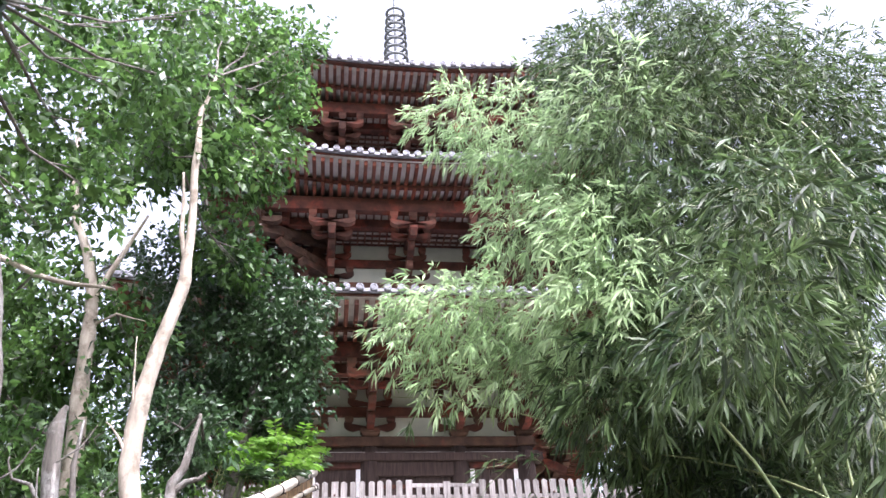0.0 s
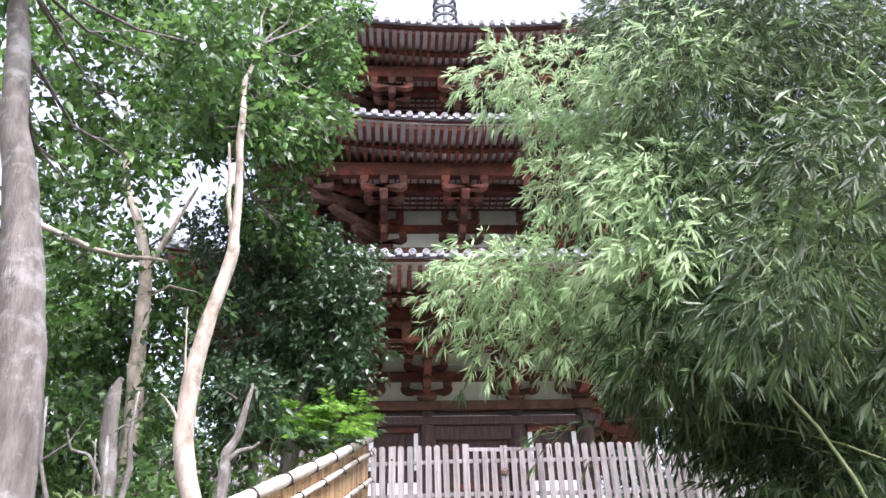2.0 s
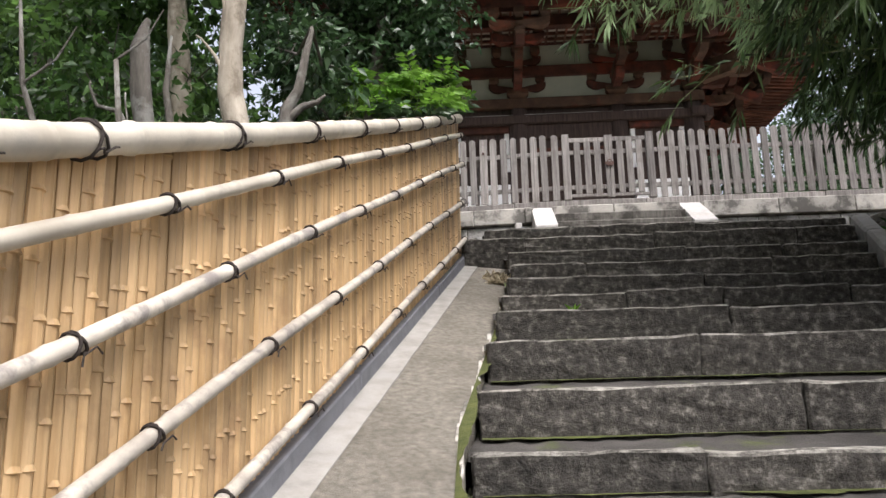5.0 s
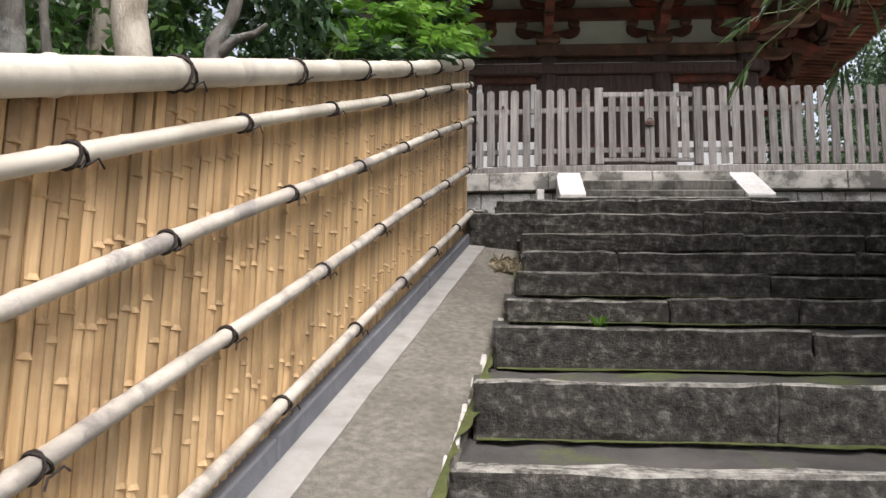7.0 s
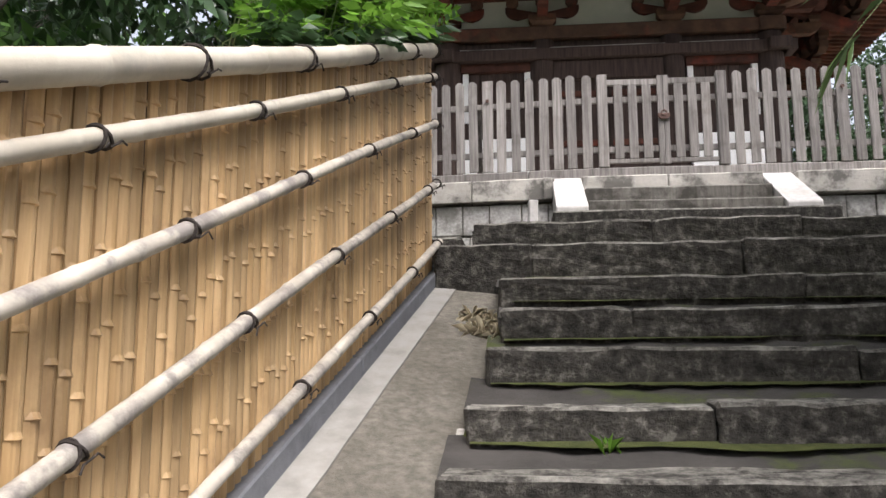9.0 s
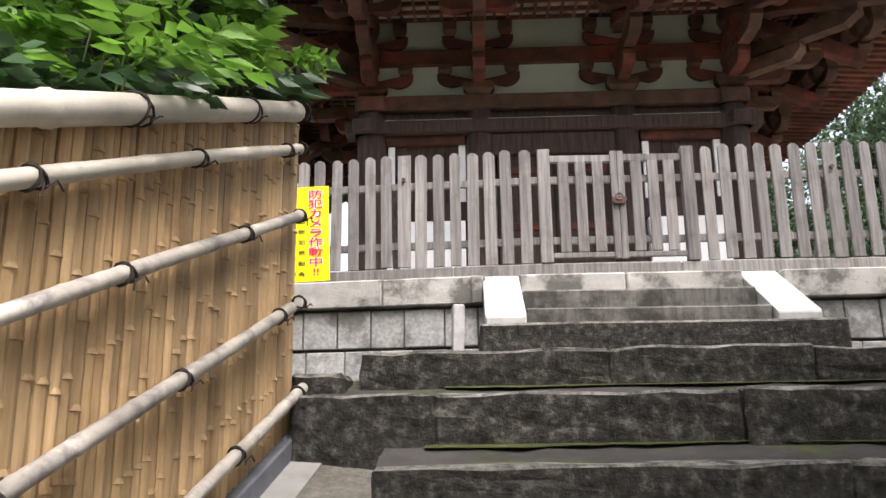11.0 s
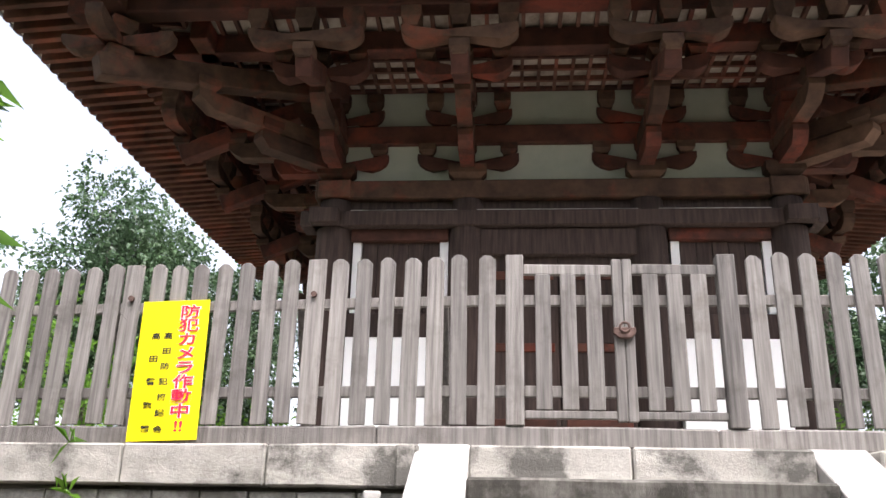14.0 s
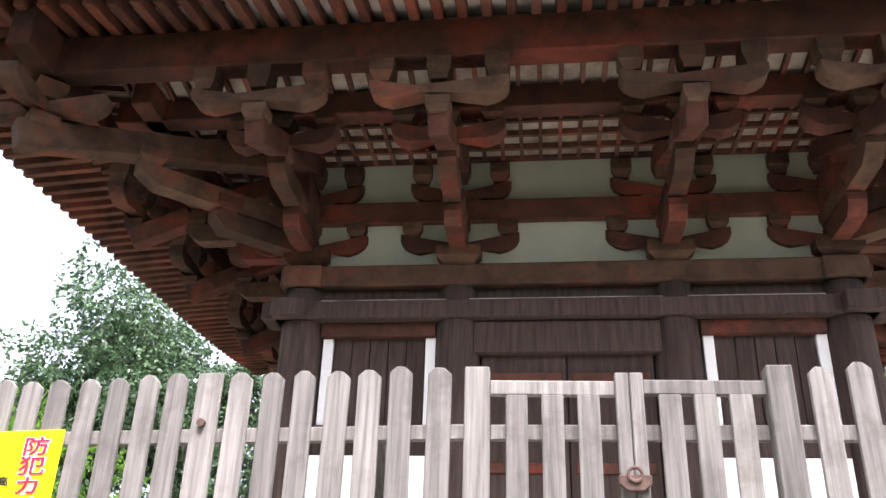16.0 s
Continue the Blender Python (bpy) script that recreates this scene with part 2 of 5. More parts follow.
def tube(bm, pts, radii, seg=10, cap=True):
    """A tapered round tube along a line of points."""
    rings, pts = [], [Vector(p) for p in pts]
    side = None
    for i, p in enumerate(pts):
        d = (pts[min(i + 1, len(pts) - 1)] - pts[max(i - 1, 0)]).normalized()
        if side is None:
            side = d.orthogonal().normalized()
        side = (side - d * side.dot(d)).normalized()
        up = d.cross(side)
        r = radii[i] if isinstance(radii, (list, tuple)) else radii
        rings.append([bm.verts.new(p + (side * math.cos(a) + up * math.sin(a)) * r) for a in (2 * math.pi * k / seg for k in range(seg))])
    for a, b in zip(rings, rings[1:]):
        for k in range(seg):
            bm.faces.new((a[k], a[(k + 1) % seg], b[(k + 1) % seg], b[k]))
    if cap:
        bm.faces.new(rings[0][::-1])
        bm.faces.new(rings[-1])
    return bm


def prism(bm, outline, axis, lo, hi):
    """An outline in the two other axes, extruded along axis ('x' or 'y')."""
    put = (lambda u, v, w: (w, u, v)) if axis == 'x' else (lambda u, v, w: (u, w, v))
    a = [bm.verts.new(put(u, v, lo)) for u, v in outline]
    b = [bm.verts.new(put(u, v, hi)) for u, v in outline]
    bm.faces.new(a)
    bm.faces.new(b[::-1])
    for i in range(len(a)):
        j = (i + 1) % len(a)
        bm.faces.new((a[i], b[i], b[j], a[j]))
    return bm


def raw_mesh(name, verts, faces, material):
    me = bpy.data.meshes.new(name)
    me.from_pydata(verts, [], faces)
    me.materials.append(material)
    me.update()
    return me


def stone(x0, x1, y0, y1, z0, z1, rough=0.02, cut=4, seed=0.0, worn=0.03):
    """An uneven cut stone: a bevelled block with a knobbly, worn skin."""
    bm = nb()
    box(bm, x0, x1, y0, y1, z0, z1, worn)
    bmesh.ops.subdivide_edges(bm, edges=[e for e in bm.edges if e.calc_length() > 0.12], cuts=cut, use_grid_fill=True)
    for v in bm.verts:
        n = 0.55 * noise.noise_vector(v.co * 3.1 + Vector((seed, seed * 2, 0))) + 0.8 * noise.noise_vector(v.co * 12 + Vector((0, seed, 3)))
        v.co += n * rough
    return bm


def leaf_mesh(name, centres, dirs, lengths, widths, material, droop=0.3, rng=None):
    """Many small folded leaves: each one two bent halves from its stalk to its tip."""
    n = len(centres)
    rng = rng or np.random.default_rng(1)
    d = dirs / np.linalg.norm(dirs, axis=1)[:, None]
    r = rng.normal(size=(n, 3))
    s = np.cross(d, r)
    s /= np.linalg.norm(s, axis=1)[:, None] + 1e-9
    u = np.cross(s, d)
    l, w = lengths[:, None], widths[:, None]
    base = centres
    left = centres + d * l * 0.42 + s * w * 0.5 + u * w * 0.18
    right = centres + d * l * 0.42 - s * w * 0.5 + u * w * 0.18
    tip = centres + d * l + np.array([0, 0, -1.0]) * l * droop * 0.5
    V = np.stack([base, left, tip, right], axis=1).reshape(-1, 3)
    F = np.empty((n, 2, 3), dtype=np.int32)
    k = np.arange(n) * 4
    F[:, 0] = np.stack([k, k + 1, k + 2], 1)
    F[:, 1] = np.stack([k, k + 2, k + 3], 1)
    me = bpy.data.meshes.new(name)
    me.vertices.add(n * 4)
    me.vertices.foreach_set("co", V.astype(np.float32).ravel())
    me.loops.add(n * 6)
    me.loops.foreach_set("vertex_index", F.ravel())
    me.polygons.add(n * 2)
    me.polygons.foreach_set("loop_start", np.arange(0, n * 6, 3, dtype=np.int32))
    me.update(calc_edges=True)
    me.validate()
    me.materials.append(material)
    return me


def clump_leaves(clumps, per_m2, length, width, rng, tuft=7, shell=0.55, squash=0.8):
    """Stalk points and directions of leaves that sit in tufts within the outer part of rough balls (x, y, z, r)."""
    C, D = [], []
    for x, y, z, r in clumps:
        n = max(3, int(per_m2 * r * r * 12.6 / tuft))
        p = rng.normal(size=(n, 3))
        p /= np.linalg.norm(p, axis=1)[:, None]
        rad = r * (shell + (1 - shell) * rng.random(n) ** 0.6) * (0.75 + 0.5 * rng.random(n))
        lump = np.array([noise.noise(Vector(q) * 2.2 + Vector((x, y, z))) for q in p])
        q = p * (rad * (1 + 0.55 * lump))[:, None]
        q[:, 2] *= squash
        centre = np.array([x, y, z]) + q
        for _ in range(tuft):
            C.append(centre + rng.normal(size=(n, 3)) * length * 0.55)
            D.append(p * 0.7 + rng.normal(size=(n, 3)) * 0.75 + np.array([0, 0, -0.25]))
    return np.concatenate(C), np.concatenate(D)


def crown(name, parent, clumps, material, per_m2=130, length=0.09, width=0.04, seed=1, label="", droop=0.3, tuft=7):
    rng = np.random.default_rng(seed)
    C, D = clump_leaves(clumps, per_m2, length, width, rng, tuft)
    k = rng.uniform(0.65, 1.25, len(C))
    return part(name, leaf_mesh(name, C, D, length * k, width * k, material, droop, rng), material, parent, label)


# ---- the lie of the land ----
STEPS = [(0.45, 0.4), (0.75, 1.4), (1.05, 2.35), (1.33, 3.1), (1.62, 3.8), (2.0, 4.49), (2.36, 5.11), (2.68, 5.87), (2.93, 6.5),
         (3.18, 7.15), (3.44, 7.72), (3.68, 8.2), (4.02, 8.95), (4.32, 9.68)]   # top, front edge


def fence_x(y):
    return -0.144 + (y - 4.545) * 0.121


def right_x(y):
    return 3.66 + 0.302 * (y - 4.5)


def slope_z(y):
    """The general slope under stairs and banks."""
    if y < 0.4:
        return 0.42
    if y < 9.7:
        return 0.42 + (y - 0.4) * (4.32 - 0.42) / 9.3
    return 4.32 if y < 12.97 else 5.25


def land(x, y):
    z = slope_z(y) - 0.12
    if x < fence_x(y) - 0.05:
        z += min(0.45, 0.9 * (fence_x(y) - x)) * max(0.0, min(1.0, (8.4 - y) * 0.7))
        if 9.0 < y <= 12.97:
            z = min(z, 4.0)
    if x > right_x(y) + 0.2:
        z += min(1.1, 0.4 * (x - right_x(y) - 0.2)) if y < 11.5 else 0
    if fence_x(y) < x < right_x(y) and 0.7 < y < 9.9:
        z -= 0.75
    far = max(abs(x - 2) - 25, abs(y - 12) - 30, 0)
    z = z if far == 0 else z + (3.0 - z) * min(1, far / 60)
    return z + 0.05 * noise.noise(Vector((x * 0.9, y * 0.9, 0)))


def ground():
    near_x = [-9 + 0.3 * i for i in range(74)]
    near_y = [-9 + 0.3 * i for i in range(110)]
    near_y = [y for y in near_y if not 12.25 < y < 12.6] + [12.36, 12.44]
    far = [25, 35, 60, 120, 400, 1500]
    xs = sorted([-9 - f for f in far] + near_x + [13.2 + f for f in far] + [-15, -12, 16, 20])
    ys = sorted([-9 - f for f in far] + near_y + [24 + f for f in far] + [-15, 30])
    V = [(x, y, land(x, y)) for y in ys for x in xs]
    w = len(xs)
    F = [(j * w + i, j * w + i + 1, (j + 1) * w + i + 1, (j + 1) * w + i) for j in range(len(ys) - 1) for i in range(w - 1)]
    g = part("ground", raw_mesh("ground", V, F, M_SOIL), M_SOIL)
    tagged(g, "dark soil with leaf litter and moss", "ground", kind="structure")


def stairs():
    st = empty("stone_stairs", "broad flight of rough dark stone steps with earth treads", "stairs", kind="structure")
    rng = random.Random(3)
    for i, (z, y) in enumerate(STEPS):
        lx = 0.6 + 0.11 * (y - 4.49) if y < 7.9 else (0.93 if y < 8.5 else (fence_x(y) + 0.05 if y < 9.5 else 0.69))
        if y < 4:
            lx = 0.56
        rx = right_x(y) - 0.02
        prev = STEPS[i - 1][0] if i else 0.2
        x = lx
        while x < rx - 0.1:
            w = rng.uniform(0.7, 2.0)
            if rx - x - w < 0.35:
                w = rx - x
            dz, dy = rng.uniform(-0.012, 0.012), rng.uniform(-0.03, 0.03)
            d = rng.uniform(0.28, 0.36)
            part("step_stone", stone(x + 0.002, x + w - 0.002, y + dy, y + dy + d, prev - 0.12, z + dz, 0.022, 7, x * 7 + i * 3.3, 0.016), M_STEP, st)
            x += w
        nxt = STEPS[i + 1][1] + 0.2 if i + 1 < len(STEPS) else 12.3
        bm = nb()
        cols, rows = 24, 5
        grid = [[bm.verts.new((lx - 0.02 + (rx - lx + 0.02) * a / cols, y + 0.22 + (nxt - y - 0.22) * b / rows,
                               z - 0.035 + 0.022 * noise.noise(Vector((a * 0.9, b * 0.7 + i * 5, 1))) + 0.15 * b / rows)) for a in range(cols + 1)] for b in range(rows + 1)]
        for b in range(rows):
            for a in range(cols):
                bm.faces.new((grid[b][a], grid[b][a + 1], grid[b + 1][a + 1], grid[b + 1][a]))
        smooth(part("tread", bm, M_TREAD, st, "trodden earth with moss"))
    # loose blocks at the head of the ramp
    part("step_stone", stone(0.3, 0.62, 9.55, 9.95, 3.95, 4.19, 0.02, 3, 8.8), M_STEP, st)


def ramp():
    bm = nb()
    rows, cols = 60, 6
    grid = []
    for j in range(rows + 1):
        y = -3.0 + 12.4 * j / rows
        z0 = 1.80 + 0.372 * (y - 3.99)
        z0 = max(z0, 0.44)
        xl, xr = fence_x(y) + 0.05, (0.6 + 0.11 * (y - 4.49) if y > 3.9 else 0.56) - 0.03
        if y > 8.6:
            xr += (y - 8.6) * 0.3
        grid.append([bm.verts.new((xl + (xr - xl) * k / cols + (0.02 * noise.noise(Vector((y * 2, 0, 5))) if k == cols else 0), y,
                                   z0 + 0.05 - 0.08 * k / cols + 0.01 * noise.noise(Vector((k, y * 1.5, 2))))) for k in range(cols + 1)])
    for a, b in zip(grid, grid[1:]):
        for k in range(cols):
            bm.faces.new((a[k], a[k + 1], b[k + 1], b[k]))
    got = bmesh.ops.extrude_face_region(bm, geom=bm.faces[:])
    bmesh.ops.translate(bm, vec=(0, 0, -0.4), verts=[v for v in got["geom"] if isinstance(v, bmesh.types.BMVert)])
    r = part("concrete_ramp", bm, M_CONC)
    tagged(smooth(r), "worn grey concrete ramp beside the stone steps", "ramp", kind="structure")
    # pale mortar line crumbling along the ramp's edge
    bm = nb()
    rng = random.Random(9)
    y = 1.0
    while y < 8.3:
        L = rng.uniform(0.05, 0.26)
        x = (0.6 + 0.11 * (y - 4.49) if y > 3.9 else 0.56) - 0.045 + rng.uniform(-0.018, 0.018)
        z = max(1.80 + 0.372 * (y - 3.99), 0.44) - 0.03
        w = rng.uniform(0.006, 0.02)
        box(bm, x - w, x + w, y, y + L, z - 0.02, z + 0.009, 0.004, Matrix.Translation((x, y, z)) @ Matrix.Rotation(math.atan(0.372), 4, 'X') @ Matrix.Translation((-x, -y, -z)))
        y += L + rng.choice((0.0, 0.0, 0.02, 0.05, 0.12))
    tagged(part("mortar_edge", bm, M_CAP), "crumbling pale mortar along the ramp edge", "mortar", kind="structure")
    # moss along the foot of each riser and down the ends of the steps
    bm = nb()

    def ribbon(pairs):
        prev = None
        for a, b in pairs:
            cur = None if (Vector(a) - Vector(b)).length < 0.012 else [bm.verts.new(a), bm.verts.new(b)]
            if prev and cur:
                bm.faces.new((prev[0], cur[0], cur[1], prev[1]))
            prev = cur
    for i in range(4, len(STEPS)):
        y = STEPS[i][1]
        x0, x1 = 0.62 + 0.11 * max(0.0, y - 4.49), right_x(y) - 0.1
        rows = []
        for j in range(90):
            x = x0 + (x1 - x0) * j / 89
            w = max(0.0, 0.05 + 0.09 * noise.noise(Vector((x * 1.7, i * 3.1, 0))) + 0.03 * noise.noise(Vector((x * 9, i, 4))))
            if x > x0 + 1.8:
                w *= 0.6
            z = STEPS[i - 1][0] + 0.088
            rows.append(((x, y - 0.02 - w, z - 0.2 * w), (x, y + 0.03, z + 0.006)))
        ribbon(rows)
    rows = []
    for j in range(140):
        y = 2.2 + 5.9 * j / 139
        x = 0.58 + 0.11 * (y - 4.49) if y > 3.9 else 0.52
        z = 1.785 + 0.372 * (y - 3.99)
        w = max(0.0, 0.055 + 0.07 * noise.noise(Vector((y * 1.6, 7, 0))) + 0.03 * noise.noise(Vector((y * 8, 3, 0))))
        rows.append(((x - 0.02, y, z), (x - 0.02 + w, y, z + 0.01)))
    ribbon(rows)
    tagged(part("moss", bm, M_MOSS), "low green moss along the foot of the steps", "moss", kind="stuff")
    # kerb under the bamboo fence
    bm = nb()
    for y0, y1 in ((-3.0, 1.1), (1.12, 4.4), (4.42, 7.2), (7.22, 9.25)):
        z0, z1 = (max(1.80 + 0.372 * (y - 3.99), 0.44) for y in (y0, y1))
        vs = []
        for y, z in ((y0, z0), (y1, z1)):
            x = fence_x(y)
            vs.append([bm.verts.new(p) for p in ((x - 0.05, y, z - 0.25), (x + 0.06, y, z - 0.25), (x + 0.06, y, z + 0.16), (x - 0.05, y, z + 0.16))])
        a, b = vs
        for k in range(4):
            bm.faces.new((a[k], a[(k + 1) % 4], b[(k + 1) % 4], b[k]))
        bm.faces.new(a[::-1]), bm.faces.new(b)
    bmesh.ops.bevel(bm, geom=bm.edges[:], offset=0.008, segments=1, affect='EDGES')
    tagged(part("fence_kerb", bm, M_KERBB), "bluish grey concrete kerb carrying the bamboo fence", "kerb", kind="structure")
    # paler strip of ramp along the kerb
    bm, prev = nb(), None
    for j in range(50):
        y = -2.9 + 12.1 * j / 49
        z = max(1.80 + 0.372 * (y - 3.99), 0.44) + 0.057
        x = fence_x(y) + 0.06
        w = 0.15 + 0.012 * noise.noise(Vector((y * 2, 3, 0)))
        cur = [bm.verts.new(p) for p in ((x, y, z - 0.05), (x, y, z), (x + w, y, z - 0.016), (x + w, y, z - 0.06))]
        if prev:
            for i in range(3):
                bm.faces.new((prev[i], prev[i + 1], cur[i + 1], cur[i]))
        prev = cur
    tagged(part("ramp_edge_strip", bm, M_KERB), "pale trowelled strip of the concrete ramp", "ramp", kind="structure")
    # sloping kerb stones on the far side of the stairs
    k = empty("side_kerb", "sloping mossy stone kerb along the stairs", "kerb", kind="structure")
    y = 0.4
    while y < 9.6:
        L = min(rng.uniform(0.7, 1.1), 9.7 - y)
        z, x = slope_z(y + L / 2) - 0.02, right_x(y + L / 2)
        m = Matrix.Translation((x, y + L / 2, z)) @ Matrix.Rotation(-math.atan(0.302), 4, 'Z') @ Matrix.Rotation(math.atan(0.42), 4, 'X')
        part("kerb_stone", stone(0.02, 0.22, -L * 0.545, L * 0.545, -0.4, 0.05, 0.012, 4, y), M_KERB, k, m=m)
        y += L
    # flat stones of the bank beside it
    bk = empty("stone_bank", "sloping bank paved with uneven flat stones", "bank", kind="structure")
    for j in range(110):
        y = 0.6 + 8.8 * rng.random()
        x = right_x(y) + rng.uniform(0.35, 1.2)
        s = rng.uniform(0.1, 0.28)
        m = Matrix.Translation((x, y, land(x, y) + 0.03)) @ Matrix.Rotation(rng.uniform(0, 3), 4, 'Z') @ Matrix.Rotation(rng.uniform(-0.2, 0.3), 4, 'X')
        part("bank_stone", stone(-s, s, -s * 0.7, s * 0.7, -0.1, 0.05, 0.03, 1, j * 1.7), M_CONC, bk, m=m)


def terrace():
    """Retaining wall below the picket fence, its coping, and the short upper flight with pale cheek stones."""
    w = empty("retaining_wall", "low granite block wall with stained coping", "wall", kind="structure")
    rng = random.Random(5)
    part("wall_core", skewed(bx(-7.0, 1.55, 12.3, 12.5, 3.9, 5.1)), M_CONC, w)
    part("wall_core", bx(4.2, 13.0, 12.3, 12.5, 3.9, 5.1), M_CONC, w)
    for lo, hi in ((-6.9, 1.5), (4.145, 12.5)):
        for row, (z0, z1) in enumerate(((4.36, 4.64), (4.66, 5.01), (4.06, 4.34))):
            x = lo - 0.15 * row
            while x < hi - 0.05:
                L = min(rng.uniform(0.3, 0.37), hi - x)
                if L > 0.06:
                    b = rng.uniform(-0.01, 0.01)
                    part("block", skewed(bx(x + 0.005, x + L - 0.005, 12.21 + b, 12.34, z0, z1 - 0.008, 0.008)), M_GRAN, w)
                x += L
        x = lo
        while x < hi - 0.05:
            L = min(rng.uniform(0.95, 1.5), hi - x)
            if hi - x - L < 0.3:
                L = hi - x
            part("coping_stone", skewed(stone(x + 0.004, x + L - 0.004, 12.15, 12.62, 5.03, 5.285, 0.006, 2, x * 3, 0.012)), M_CAP, w)
            x += L
    part("coping_stone", stone(1.36, 1.47, 12.16, 12.62, 5.03, 5.285, 0.005, 2, 4, 0.012), M_CAP, w)
    f = empty("upper_steps", "short stained granite steps between pale sloping cheek stones", "stairs", kind="structure")
    for x0, x1 in ((1.8, 2.75), (2.754, 3.786)):
        part("upper_step", stone(x0 + 0.003, x1 - 0.003, 12.14, 12.6, 5.06, 5.28, 0.006, 2, x0, 0.012), M_CAP, f)
    part("upper_step", stone(1.8, 3.786, 11.82, 12.2, 4.84, 5.07, 0.008, 4, 2.2, 0.015), M_LSTEP, f)
    part("upper_step", stone(1.8, 3.786, 11.48, 11.9, 4.6, 4.86, 0.008, 4, 3.3, 0.015), M_LSTEP, f)
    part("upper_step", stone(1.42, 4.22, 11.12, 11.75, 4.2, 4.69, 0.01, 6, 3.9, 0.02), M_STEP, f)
    for x0, x1 in ((1.47, 1.8), (3.79, 4.14)):
        prof = [(12.45, 5.295), (12.3, 5.3), (11.42, 4.8), (11.4, 4.785), (11.4, 4.6), (12.45, 4.6)]
        bm = prism(nb(), prof, 'x', x0, x1)
        bmesh.ops.bevel(bm, geom=bm.edges[:], offset=0.012, segments=1, affect='EDGES')
        part("cheek_stone", bm, M_PALE, f, "pale new granite cheek stone")
    bm = bx(-0.05, 0.05, -0.05, 0.05, 0, 0.5, 0.008)
    p = part("marker_post", bm, M_PALE, m=pose(1.23, 12.08, 4.58, 0, 1.5, 12))
    tagged(p, "short pale stone marker post before the granite wall", "marker post")
    p.location.z = 4.5
    # terrace floor above the landing
    t = part("upper_terrace", bx(-9, 14, 12.55, 26.0, 4.9, 5.24), M_SAND)
    tagged(t, "level pale sandy yard around the tower", "ground", kind="structure")


# ---- bamboo fence ----
RAILS = [(3.74, 0.408, 0.053), (3.545, 0.405, 0.029), (3.195, 0.40, 0.029), (2.755, 0.392, 0.029), (2.295, 0.388, 0.029)]


def rail_z(k, y):
    """Height of a rail: it climbs with the stairs and flattens out towards the foot of the slope."""
    z, s, _ = RAILS[k]
    if y < 4.54 and k == 0:
        s = 0.39
    if y < 1.06:
        return z + s * (1.06 - 4.54) + 0.24 * (max(y, 0.3) - 1.06)
    return z + s * (y - 4.54)


def rope_mesh(r, seed):
    rng = random.Random(seed)
    bm = nb()
    for o, lean in ((-0.012, 0.45), (0.012, -0.45)):
        pts = [(o + lean * (r + 0.012) * math.sin(a), (r + 0.006) * math.cos(a), (r + 0.006) * math.sin(a)) for a in (2 * math.pi * k / 12 for k in range(13))]
        tube(bm, pts, 0.0055, 5, False)
    for s in (-1, 1):
        p = Vector((0, 0.7 * (r + 0.02), -0.6 * (r + 0.02)))
        pts = [p, p + Vector((s * 0.03, 0.02, 0.015)), p + Vector((s * 0.05, 0.02, -0.005 + rng.uniform(-0.02, 0.02)))]
        tube(bm, pts, 0.0035, 5)
    return finish(bm, "rope_tie")


